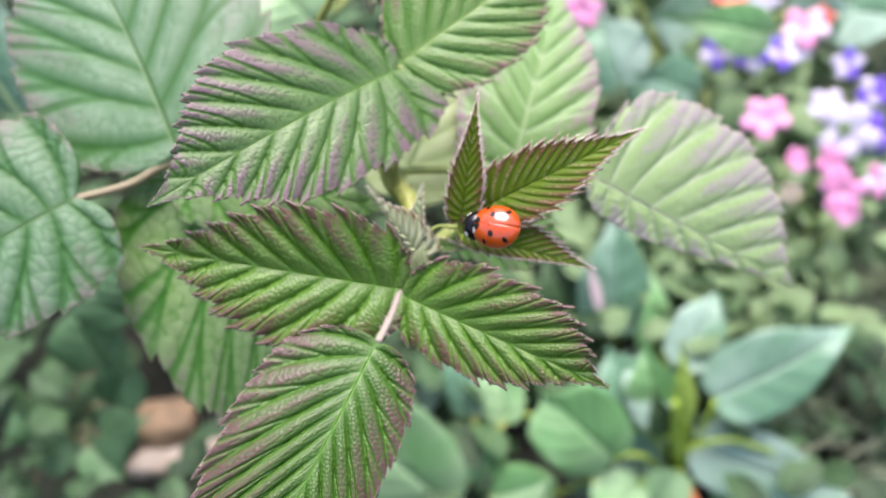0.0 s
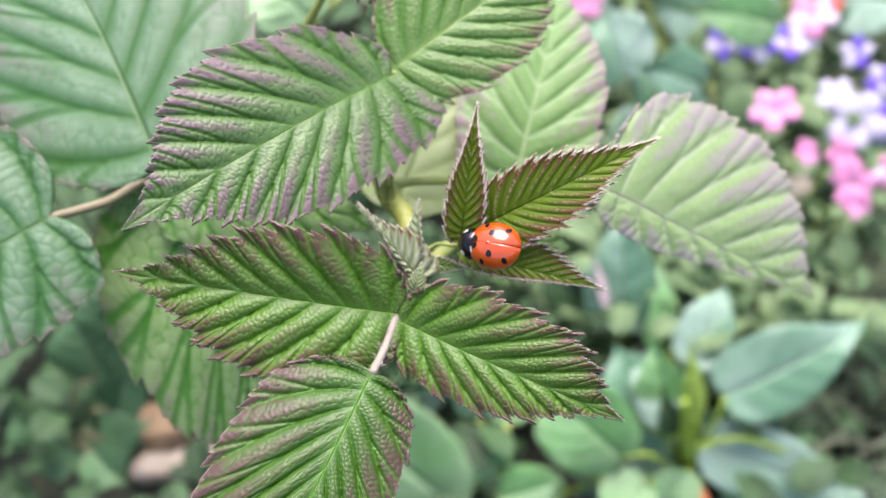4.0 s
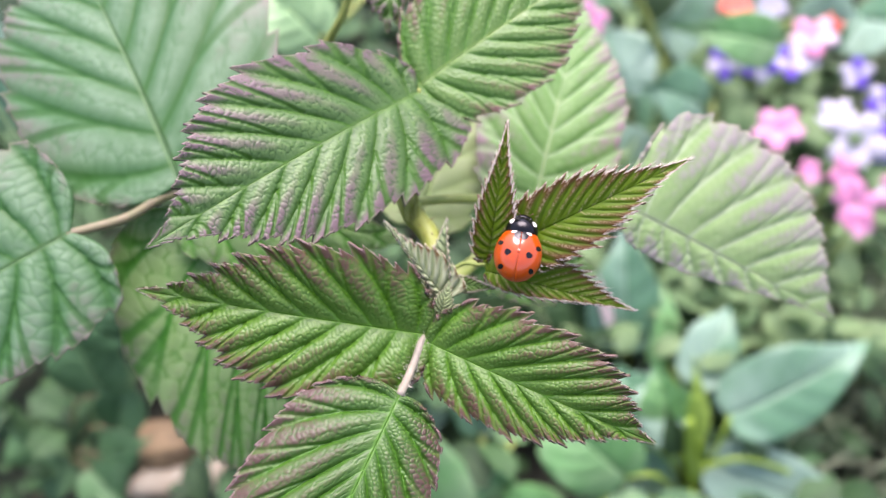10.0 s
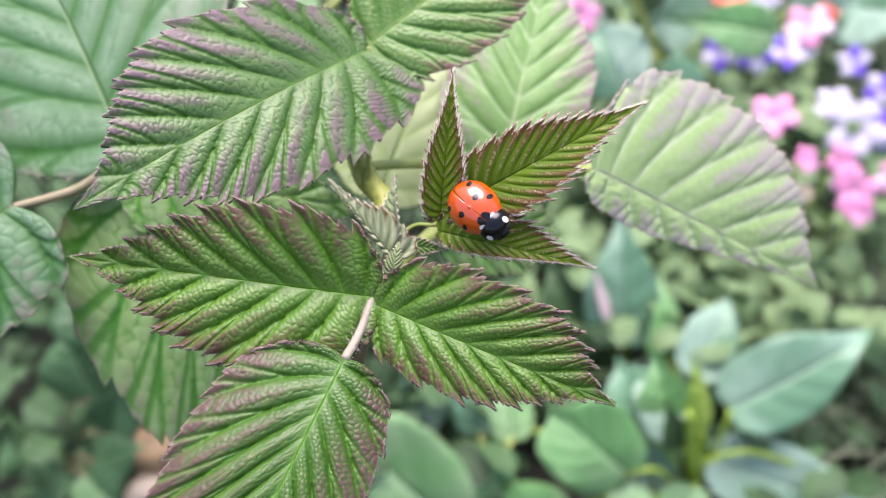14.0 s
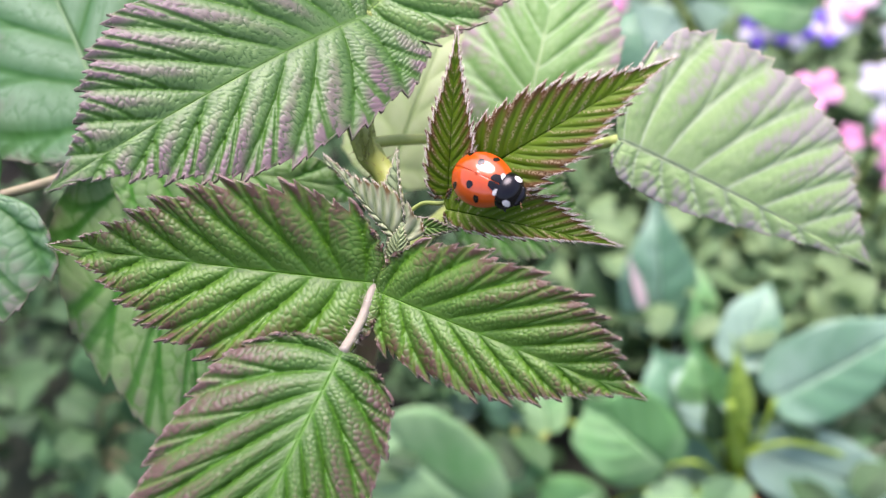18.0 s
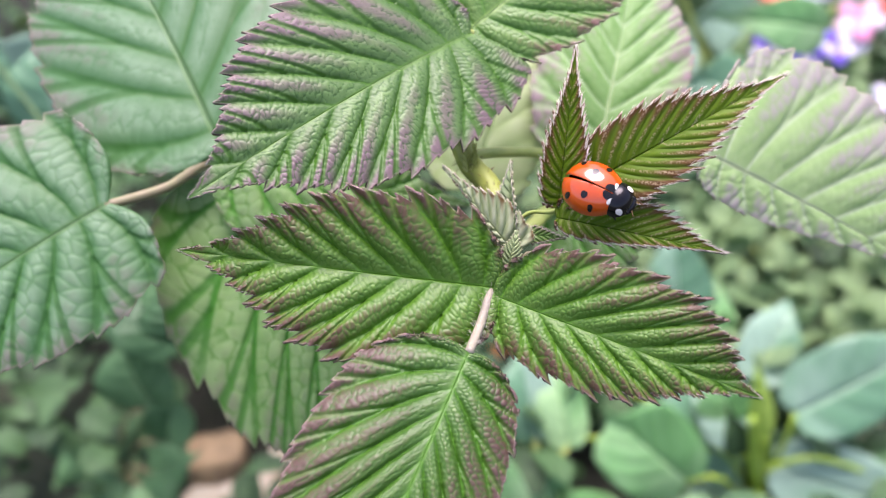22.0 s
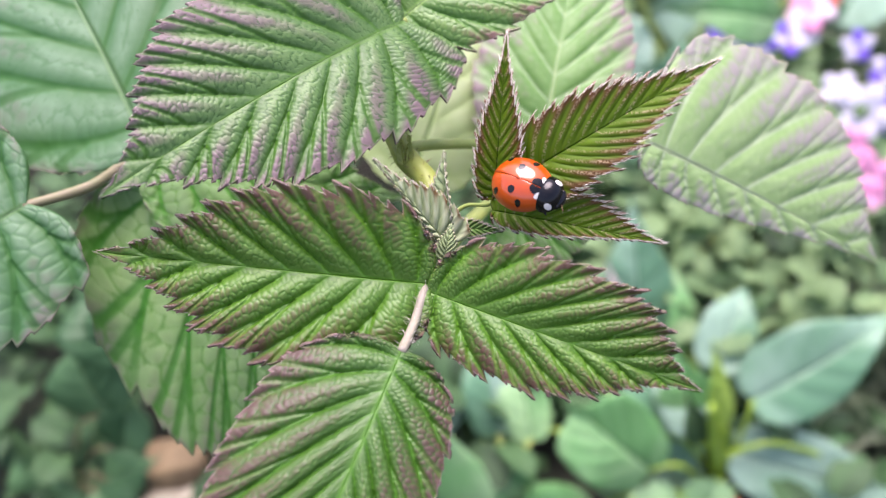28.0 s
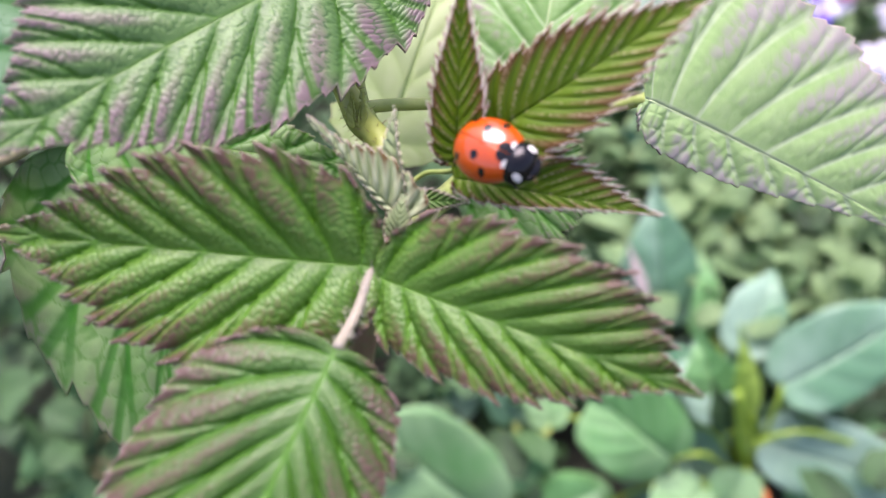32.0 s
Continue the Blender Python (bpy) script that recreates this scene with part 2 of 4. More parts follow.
def plain(name, a, b, scale=300.0, rough=0.5, bump=0.2, depth=0.0003, **kw):
    n = Nodes(name)
    f = n.noise(scale, 4.0)
    n.set(Base_Color=n.mix(n.ramp(f, 0.3, 0.7), a, b), Roughness=n.math("ADD", rough - 0.06, n.math("MULTIPLY", f, 0.12)), Normal=n.bump(f, bump, depth), **kw)
    return n.mat


M_STALK = plain("pink_white_stalk", (0.3, 0.28, 0.2), (0.35, 0.31, 0.24), 900, 0.55)
M_ROSY = plain("rosy_stalk", (0.25, 0.21, 0.12), (0.22, 0.22, 0.1), 500, 0.5)
M_GREENSTALK = plain("green_stalk", (0.36, 0.43, 0.11), (0.27, 0.36, 0.08), 500, 0.5)
M_LIMESTEM = plain("lime_stem", (0.27, 0.41, 0.04), (0.2, 0.34, 0.03), 200, 0.4)
M_TIP = plain("shoot_tip_skin", (0.31, 0.36, 0.06), (0.25, 0.3, 0.045), 500, 0.5)
M_CANE = plain("cane_bark", (0.16, 0.17, 0.06), (0.2, 0.12, 0.07), 300, 0.6)
M_HAIR = plain("pale_hair", (0.72, 0.68, 0.56), (0.6, 0.54, 0.44), 900, 0.6)
M_BRISTLE = plain("dark_bristle", (0.1, 0.05, 0.02), (0.16, 0.09, 0.03), 900, 0.6)
M_RED = plain("red_wing_case", (0.6, 0.082, 0.0), (0.53, 0.066, 0.0), 700, 0.4, 0.05, 0.00005, Specular_IOR_Level=0.15, Coat_Weight=1.0, Coat_Roughness=0.04, Coat_IOR=1.8)
M_BLACK = plain("black_shell", (0.004, 0.004, 0.005), (0.006, 0.006, 0.007), 900, 0.16, 0.05, 0.00003, Specular_IOR_Level=0.4)
M_SPOT = plain("black_spot", (0.008, 0.007, 0.007), (0.014, 0.011, 0.01), 900, 0.25, 0.05, 0.00004, Specular_IOR_Level=0.3, Coat_Weight=0.3, Coat_Roughness=0.06)
M_WHITE = plain("white_patch", (0.8, 0.78, 0.7), (0.7, 0.68, 0.6), 900, 0.4)
M_PINK = plain("pink_petal", (0.62, 0.21, 0.38), (0.68, 0.34, 0.5), 120, 0.6)
M_VIOLET = plain("violet_petal", (0.13, 0.07, 0.5), (0.2, 0.12, 0.6), 120, 0.6)
M_BLUSH = plain("blush_petal", (0.68, 0.46, 0.5), (0.62, 0.52, 0.56), 120, 0.6)
M_PETAL = plain("white_petal", (0.6, 0.6, 0.67), (0.5, 0.5, 0.58), 120, 0.6)
M_FADED = plain("faded_petal", (0.42, 0.36, 0.33), (0.5, 0.42, 0.38), 120, 0.6)
M_ORANGE = plain("orange_petal", (0.8, 0.22, 0.05), (0.75, 0.3, 0.1), 120, 0.6)
M_SCARLET = plain("scarlet_petal", (0.75, 0.09, 0.05), (0.8, 0.2, 0.14), 120, 0.6)
M_STONE = plain("ochre_stone", (0.3, 0.22, 0.115), (0.15, 0.11, 0.06), 60, 0.8, 0.6, 0.002)
M_CHALK = plain("pale_stone", (0.4, 0.37, 0.28), (0.24, 0.2, 0.13), 60, 0.8, 0.6, 0.002)

soil = Nodes("soil_and_moss")
sn, sf = soil.noise(2.6, 9.0, rough=0.62), soil.noise(160.0, 5.0, rough=0.7)
M_SOIL = soil.set(Base_Color=soil.mix(soil.ramp(sn, 0.38, 0.62), soil.mix(sf, (0.009, 0.0075, 0.005), (0.024, 0.02, 0.013)), soil.mix(sf, (0.03, 0.045, 0.022), (0.065, 0.085, 0.042))),
                  Roughness=0.9, Normal=soil.bump(sf, 0.8, 0.01))

M_PALERIB = plain("pale_midrib", (0.095, 0.21, 0.04), (0.08, 0.18, 0.03), 700, 0.5)
M_DULLRIB = plain("dull_midrib", (0.075, 0.18, 0.055), (0.065, 0.155, 0.045), 700, 0.55)
M_WANRIB = plain("wan_midrib", (0.46, 0.58, 0.3), (0.4, 0.53, 0.26), 700, 0.45)
RIBS = {name: M_WANRIB if name in ("pale_raspberry_leaf", "mauve_edged_leaf") else M_DULLRIB if name in ("shaded_raspberry_leaf", "lifted_raspberry_leaf", "shade_lifted_raspberry_leaf") else M_PALERIB for name in ("raspberry_leaf_flushed", "raspberry_leaf_light", "shaded_raspberry_leaf", "pale_raspberry_leaf", "mauve_edged_leaf", "lifted_raspberry_leaf", "shade_lifted_raspberry_leaf", "lime_raspberry_leaf")}

# ---- building helpers ----
FACE = Vector((0.0, -0.643, 0.766))


def thing(name, place=(0, 0, 0), label="", category="", group="", kind=""):
    ob = new(name)
    ob.location = place
    return tagged(ob, label, category, group, kind)


def mesh_part(name, verts, faces, material, parent=None, label="", smooth=True):
    me = bpy.data.meshes.new(name)
    me.from_pydata(verts, [], faces)
    me.materials.append(material)
    if smooth:
        me.polygons.foreach_set("use_smooth", [True] * len(me.polygons))
    me.update()
    ob = new(name, me)
    if parent is not None:
        ob.parent = parent
        up = parent.parent
        ob.location = -parent.location if up is None else (0, 0, 0)
    return tagged(ob, label)


OUT_U = (0.0, 0.03, 0.08, 0.18, 0.3, 0.5, 0.7, 0.85, 0.94, 1.0)
FULL = (0.4, 0.86, 1.0, 1.0, 0.88, 0.6, 0.31, 0.12, 0.04, 0.0)
NARROW = (0.2, 0.5, 0.85, 1.0, 0.86, 0.56, 0.29, 0.12, 0.045, 0.0)
ROUND = (0.75, 0.95, 1.02, 1.0, 0.84, 0.54, 0.28, 0.115, 0.045, 0.0)
OUT_G = (0.4, 0.86, 1.0, 0.98, 0.8, 0.51, 0.26, 0.105, 0.04, 0.0)


def cell_edges(a, b, seed, jitter=0.95):
    """How far each place of a warped chart lies from the nearest border between irregular cells (0 on the border)."""
    rng = np.random.RandomState(seed)
    table = rng.rand(2, 128, 128)
    ia, ib = np.floor(a).astype(int), np.floor(b).astype(int)
    near, second = np.full(a.shape, 9.0), np.full(a.shape, 9.0)
    for da in (-1, 0, 1):
        for db in (-1, 0, 1):
            ca, cb = ia + da, ib + db
            px = ca + 0.5 + jitter * (table[0, ca % 128, cb % 128] - 0.5)
            py = cb + 0.5 + jitter * (table[1, ca % 128, cb % 128] - 0.5)
            d = np.hypot(a - px, b - py)
            second = np.minimum(np.maximum(near, d), second)
            near = np.minimum(near, d)
    return second - near


def leaf_shape(L, left, right, veins=8, back=118.0, teeth=0.12, pleat=0.0011, fold=0.1, arch=0.06, droop=0.15, per=16, across=14, wave=0.0, seed=0, plump=None, angle=40.0,
               fan=11.0, spread=0.66, sway=0.0, bulge=0.0, cell=0.0007, lean=0.42, sharp=1.0, fold_right=None, plump_right=None, ladder=False, rungs=2):
    """Vertices, faces and maps of a pinnate toothed leaf: base at the origin, tip at +y, upper side +z. bulge: height of the
    puckered cells between the veins, cell: their length; ladder: cells in rungs between the veins, so many side by side; sway: sideways bow of the midrib."""
    rng = random.Random(seed)
    n, w = veins * per, across + 1
    u = np.linspace(0, 1, n + 1) ** (0.99 / spread)
    q = veins * u ** spread
    th = np.radians(angle - 10 * u + (back - angle) * np.exp(-u * fan))[:, None]
    r = (np.linspace(0, 1, w) ** 0.9)[None, :]
    verts, maps, nets, faces = [], [], [], []
    for side, half in ((-1, left), (1, right)):
        jag = np.array([rng.uniform(0.5, 1.4) for _ in range(4 * veins + 4)])
        f1, f3 = q % 1.0, (4 * q) % 1.0
        tooth = teeth * (0.8 * f1 ** sharp + 0.5 * f3 ** sharp * jag[(4 * q).astype(int)] - 0.58) * np.clip((1 - u) * 9, 0, 1)
        g = np.interp(u, OUT_U, (plump_right if side > 0 else None) or plump or OUT_G)
        g[-1] = 0.0
        m = (half * g)[:, None] / np.sin(th)
        d = m * r + (tooth * (0.35 * m[:, 0] + 0.65 * half * np.clip((1 - u) * 3, 0, 1)))[:, None] * r ** 7
        x = d * np.sin(th)
        y = u[:, None] * L + d * np.cos(th - lean * (r - 0.45))
        s = np.clip(y / L, 0, 1)
        f = (q % 1.0)[:, None] + 0 * r
        ends = np.clip((1 - u) * 4, 0, 1)[:, None]
        body = np.clip(r * 3.5, 0, 1) * (1 - 0.25 * r) * ends
        groove = 1 - np.exp(-np.minimum(f, 1 - f) / 0.16)
        h = pleat * (0.62 * groove + 0.38 * np.sin(np.pi * f) - 0.5) * body
        # forked veins on the base side of each vein, running to the small teeth
        fork = np.full(f.shape, 1.0)
        for r0, reach in ((0.38, 0.667), (0.64, 0.333)):
            line = 1 - np.clip((r - r0) / (1 - r0), 0, 1) * reach
            fork = np.minimum(fork, np.where(r > r0, np.abs(f - line) + 0 * f, 1.0))
        h -= 0.3 * pleat * np.exp(-(fork / 0.05) ** 2) * ends
        edge = np.full(f.shape, 1.0)
        if bulge:
            if ladder:
                edge = cell_edges(rungs * q[:, None] + 0 * r, (d + u[:, None] * L * np.cos(th)) / cell + 60, seed + 3 * side + 5, 0.8)
            else:
                edge = cell_edges((0.8 * x + 0.6 * y) / cell + 40, (0.8 * y - 0.6 * x) / cell + 40, seed + 3 * side + 5)
            h += bulge * (np.clip(edge / 0.4, 0, 1) ** 0.7 - 0.6) * np.clip(r * 8, 0, 1) * ends
        z = (fold if side < 0 or fold_right is None else fold_right) * x + 4 * arch * L * s * (1 - s) - droop * x * x / max(half, 1e-5) + h
        z += wave * np.sin(7 * s + 2 * side) * r * half
        start = len(verts)
        px = side * x + sway * L * 4 * s * (1 - s)
        verts += np.stack((px, y, z), -1).reshape(-1, 3).tolist()
        maps += np.stack((q[:, None] + (37.0 if side > 0 else 3.0) + 0 * r, r + 0 * f), -1).reshape(-1, 2).tolist()
        nets += np.stack((edge, fork), -1).reshape(-1, 2).tolist()
        corner = (start + np.arange(n)[:, None] * w + np.arange(across)[None, :]).reshape(-1, 1)
        faces += (corner + np.array([0, 1, w + 1, w] if side > 0 else [w, w + 1, 1, 0])).tolist()
    return verts, faces, [p + e for p, e in zip(maps, nets)]


def put_map(me, maps):
    """Lays the two charts of a leaf, 'leaf' and 'net', on its mesh."""
    idx = np.empty(len(me.loops), dtype=np.int32)
    me.loops.foreach_get("vertex_index", idx)
    table = np.array(maps, dtype=np.float32)[idx]
    for k, which in enumerate(("leaf", "net")[:table.shape[1] // 2]):
        me.uv_layers.new(name=which).data.foreach_set("uv", np.ascontiguousarray(table[:, 2 * k:2 * k + 2]).ravel())


def lay(base, tip, roll=0.0):
    """The frame of a leaf from base to tip, whose upper side faces the open sky side, turned about its own axis by roll degrees."""
    a = (Vector(tip) - Vector(base)).normalized()
    nz = (FACE - a * FACE.dot(a)).normalized()
    nz = Matrix.Rotation(radians(roll), 3, a) @ nz
    nx = a.cross(nz)
    return Matrix((nx, a, nz)).transposed().to_4x4()


def leaf(name, base, tip, left, right, material, parent, roll=0.0, label="", thick=0.00025, fringe=0.0, **kw):
    L = (Vector(tip) - Vector(base)).length
    verts, faces, maps = leaf_shape(L, left, right, **kw)
    ob = mesh_part(name, verts, faces, material, None, label)
    put_map(ob.data, maps)
    if parent is not None:
        ob.parent = parent
        ob.matrix_basis = Matrix.Translation(Vector(base) - parent.location) @ lay(base, tip, roll)
    else:
        ob.matrix_basis = Matrix.Translation(base) @ lay(base, tip, roll)
    if thick:
        mod = ob.modifiers.new("thickness", "SOLIDIFY")
        mod.thickness, mod.offset = thick, -1.0
    if material.name in RIBS:
        arch, runs = kw.get("arch", 0.06), [0.01 + 0.95 * k / 8 for k in range(9)]
        v, f = tube([(kw.get("sway", 0.0) * L * 4 * t * (1 - t), t * L, 4 * arch * L * t * (1 - t) - 0.00006) for t in runs], [0.006 * min(left + right, 0.02) * (1.05 - t) for t in runs], 6)
        mesh_part("midrib", v, f, RIBS[material.name], ob)
    if fringe:
        margin_hairs(ob, verts, kw.get("across", 14), fringe, kw.get("seed", 0), 1 if kw.get("per", 16) > 16 else 2)
    return ob


def margin_hairs(ob, verts, across, length, seed, hairs_each=2):
    """A fine pale fringe of hairs along a leaf's toothed margin."""
    rng = random.Random(seed)
    w, out, faces = across + 1, [], []
    for k in range(across, len(verts), w):
        p, inner = Vector(verts[k]), Vector(verts[k - max(2, across // 7)])
        for _ in range(hairs_each):
            d = (p - inner).normalized() if (p - inner).length > 1e-7 else Vector((0, 1, 0))
            d = (d + Vector((rng.gauss(0, 0.25), 0.5 + rng.gauss(0, 0.3), rng.gauss(0.15, 0.35)))).normalized()
            a = p.lerp(inner, rng.uniform(0, 0.25))
            b = a + d * length * rng.uniform(0.5, 1.2)
            s = d.orthogonal().normalized() * length * 0.035
            t = d.cross(s).normalized() * length * 0.035
            i = len(out)
            out += [a + s, a - 0.5 * s + 0.87 * t, a - 0.5 * s - 0.87 * t, b]
            faces += [(i, i + 1, i + 3), (i + 1, i + 2, i + 3), (i + 2, i, i + 3)]
    tagged(mesh_part("fringe", out, faces, M_HAIR, ob, "fringe of fine pale hairs"), kind="stuff")


def tube(points, radii, sides=8):
    """Vertices and faces of a bent tapered tube through points."""
    pts = [Vector(p) for p in points]
    out, faces = [], []
    # smooth the run with more points
    fine, rad = [], []
    for i in range(len(pts) - 1):
        p0, p1, p2, p3 = pts[max(i - 1, 0)], pts[i], pts[i + 1], pts[min(i + 2, len(pts) - 1)]
        for k in range(6):
            t = k / 6
            fine.append(0.5 * ((2 * p1) + (p2 - p0) * t + (2 * p0 - 5 * p1 + 4 * p2 - p3) * t * t + (3 * p1 - p0 - 3 * p2 + p3) * t ** 3))
            rad.append(radii[i] * (1 - t) + radii[i + 1] * t)
    fine.append(pts[-1])
    rad.append(radii[-1])
    side = Vector((1, 0, 0))
    for i, p in enumerate(fine):
        d = (fine[min(i + 1, len(fine) - 1)] - fine[max(i - 1, 0)]).normalized()
        side = (side - d * side.dot(d))
        side = side.normalized() if side.length > 1e-6 else d.orthogonal().normalized()
        up = d.cross(side)
        for k in range(sides):
            a = 2 * math.pi * k / sides
            out.append(p + rad[i] * (math.cos(a) * side + math.sin(a) * up))
    for i in range(len(fine) - 1):
        for k in range(sides):
            a, b = i * sides + k, i * sides + (k + 1) % sides
            faces.append((a, b, b + sides, a + sides))
    faces.append(tuple(range(sides))[::-1])
    faces.append(tuple(range(len(out) - sides, len(out))))
    return out, faces


def stalk(name, points, radii, material, parent, label="", sides=8):
    v, f = tube(points, radii, sides)
    return mesh_part(name, v, f, material, parent, label)


def hairs(name, points, spread, length, count, material, parent, seed, thick=0.00003):
    """Fine bristles standing off a stalk that runs through points."""
    rng = random.Random(seed)
    verts, faces = [], []
    pts = [Vector(p) for p in points]
    for _ in range(count):
        k = rng.randrange(len(pts) - 1)
        p = pts[k].lerp(pts[k + 1], rng.random())
        ax = (pts[k + 1] - pts[k]).normalized()
        d = Vector((rng.gauss(0, 1), rng.gauss(0, 1), rng.gauss(0, 1)))
        d = (d - ax * d.dot(ax)).normalized()
        a, b = p + d * spread * 0.8, p + d * (spread + length * rng.uniform(0.5, 1.1)) + ax * length * rng.uniform(-0.2, 0.4)
        s = d.orthogonal().normalized() * thick
        s2 = d.cross(s).normalized() * thick
        i = len(verts)
        verts += [a + s, a - 0.5 * s + 0.87 * s2, a - 0.5 * s - 0.87 * s2, b]
        faces += [(i, i + 1, i + 3), (i + 1, i + 2, i + 3), (i + 2, i, i + 3)]
    return tagged(mesh_part(name, verts, faces, material, parent), kind="stuff")


# ---- ground ----
def ground():
    n, verts, faces = 90, [], []
    for i in range(n + 1):
        for j in range(n + 1):
            fx, fy = 2 * i / n - 1, 2 * j / n - 1
            x, y = 1.2 * fx + 1200 * fx ** 9, 0.4 + 1.2 * fy + 1200 * fy ** 9
            z = 0.012 * noise.noise((x * 6, y * 6, 0)) + 0.008 * noise.noise((x * 22, y * 22, 3)) if abs(x) < 3 and abs(y) < 3 else 0.0
            verts.append((x, y, z - 0.012))
    for i in range(n):
        for j in range(n):
            a = i * (n + 1) + j
            faces.append((a, a + n + 1, a + n + 2, a + 1))
    ob = mesh_part("ground", verts, faces, M_SOIL)
    tagged(ob, "dark crumbly garden soil with moss and thin turf", "ground", kind="structure")


ground()


# ---- raspberry shoot ----
# fineness of the near leaflets and of those lower down
NEAR, LOWER = dict(per=32, across=96), dict(per=18, across=44)


def raspberry():
    root = (-0.0628, 0.1426, 0.0000)
    plant = thing("raspberry_shoot", root, "young raspberry shoot with toothed green leaflets flushed purple at the margins", "raspberry plant")
    node = (-0.0027, 0.0563, 0.3030)
    # the cane, from the soil up to the growing tip
    stalk("cane", [root, (-0.0435, 0.1048, 0.1185), (-0.0220, 0.0736, 0.2229), (-0.0107, 0.0635, 0.2731), (-0.0045, 0.0602, 0.2939), node], [0.0026, 0.0023, 0.0019, 0.0016, 0.0013, 0.001], M_CANE, plant, "greenish brown prickly cane")
    hairs("prickles", [(-0.0435, 0.1048, 0.1185), (-0.0220, 0.0736, 0.2229), (-0.0107, 0.0635, 0.2731), (-0.0045, 0.0602, 0.2939)], 0.0016, 0.0012, 160, M_BRISTLE, plant, 3)
    # front leaf of three
    fork = (-0.0048, 0.0502, 0.3026)
    stem = [(-0.0030, 0.0561, 0.3022), (-0.0041, 0.0532, 0.3017), fork, (-0.0058, 0.0472, 0.3019), (-0.0069, 0.0436, 0.3028)]
    stalk("leaf_stalk", stem, [0.0004, 0.0004, 0.00042, 0.00042, 0.00042], M_STALK, plant, "pinkish white downy leaf stalk")
    hairs("stalk_down", stem, 0.0006, 0.0007, 260, M_HAIR, plant, 5, 0.000015)
    leaf("leaflet", (-0.0044, 0.0505, 0.3029), (-0.0335, 0.0536, 0.3066), 0.0079, 0.0073, M_FRONT, plant, 0, "broad dark green leaflet with purple saw-toothed margin", fold=0.3, fold_right=0.5, arch=0.05, droop=0.18, fringe=0.00035, seed=1, back=110, veins=9, pleat=0.0009, teeth=0.16, bulge=0.0001, ladder=True, rungs=3, cell=0.00045, sharp=1.3, **NEAR)
    leaf("leaflet", (-0.0046, 0.0500, 0.3025), (0.0174, 0.0398, 0.3000), 0.0064, 0.0050, M_FRONT, plant, 0, "dark green leaflet with purple saw-toothed margin", fold=0.42, fold_right=0.2, arch=0.06, droop=0.18, fringe=0.00035, seed=2, back=97, veins=9, angle=33.0, pleat=0.0007, teeth=0.17, bulge=0.00009, ladder=True, rungs=3, cell=0.00042, sharp=1.3, plump=FULL, plump_right=OUT_G, **NEAR)
    leaf("leaflet", (-0.0069, 0.0436, 0.3028), (-0.0190, 0.0199, 0.2934), 0.0069, 0.0101, M_END, plant, 0, "large hanging end leaflet, deeply pleated, purple at the margin", fold=-0.05, arch=0.05, droop=0.12, fringe=0.00035, seed=3, back=104, angle=31.0, veins=12, pleat=0.0008, teeth=0.08, bulge=0.00011, ladder=True, rungs=3, cell=0.00042, **NEAR)
    # upper pair
    top = (-0.0055, 0.0774, 0.3129)
    leaf("leaflet", (-0.0055, 0.0763, 0.3133), (-0.0303, 0.0533, 0.3133), 0.0092, 0.0104, M_UPPER, plant, 0, "pleated green leaflet flushed purple between the veins", fold=0.06, fold_right=0.25, arch=0.05, droop=0.12, fringe=0.00035, seed=4, back=128, veins=9, pleat=0.0006, teeth=0.1, bulge=0.00009, cell=0.00042, ladder=True, rungs=3, plump=ROUND, plump_right=NARROW, sharp=1.3, **NEAR)
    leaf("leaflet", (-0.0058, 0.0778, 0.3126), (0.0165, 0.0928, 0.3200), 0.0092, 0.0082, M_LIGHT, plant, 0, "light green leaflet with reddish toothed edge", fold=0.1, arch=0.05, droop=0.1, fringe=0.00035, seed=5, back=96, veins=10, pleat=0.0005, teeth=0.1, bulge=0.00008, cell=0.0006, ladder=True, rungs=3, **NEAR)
    leaf("leaflet", (-0.0067, 0.0985, 0.3169), (-0.0095, 0.0880, 0.3133), 0.0034, 0.0037, M_UPPER, plant, 20, "small crumpled purple leaflet", fold=0.5, arch=0.1, seed=6, veins=6, teeth=0.2, bulge=0.0001, cell=0.0006, per=16, across=24)
    stalk("leaf_stalk", [top, (-0.0065, 0.0760, 0.3071), (-0.0064, 0.0725, 0.3049), (-0.0060, 0.0695, 0.3030), (-0.0047, 0.0661, 0.3021), (-0.0041, 0.0609, 0.3010), node], [0.0004, 0.00042, 0.00045, 0.0005, 0.0006, 0.0007, 0.0007], M_GREENSTALK, plant)
    stalk("leaf_stalk", [(-0.0038, 0.0853, 0.3110), (-0.0129, 0.0980, 0.3139), (-0.0166, 0.0980, 0.3087), (-0.0194, 0.0976, 0.3043)], [0.0005, 0.0006, 0.0006, 0.0006], M_GREENSTALK, plant)
    # young leaf of three under the ladybird
    leaf("young_leaflet", (0.0039, 0.0585, 0.3071), (0.0209, 0.0604, 0.3176), 0.0038, 0.0037, M_YOUNG, plant, 0, "slender young leaflet, olive green with red-brown ribs and a pale fringe", fold=0.3, arch=0.05, droop=0.1, seed=7, veins=15, angle=34.0, lean=0.6, pleat=0.0002, per=14, across=24, teeth=0.22, sharp=1.5, fringe=0.0006)
    leaf("young_leaflet", (0.0020, 0.0577, 0.3059), (0.0037, 0.0646, 0.3187), 0.0020, 0.0020, M_YOUNG, plant, 0, "narrow upright young leaflet with a pale fringe", fold=0.55, arch=0.03, droop=0.1, seed=8, veins=14, angle=32.0, lean=0.6, pleat=0.0002, per=14, across=24, teeth=0.22, sharp=1.5, fringe=0.0006)
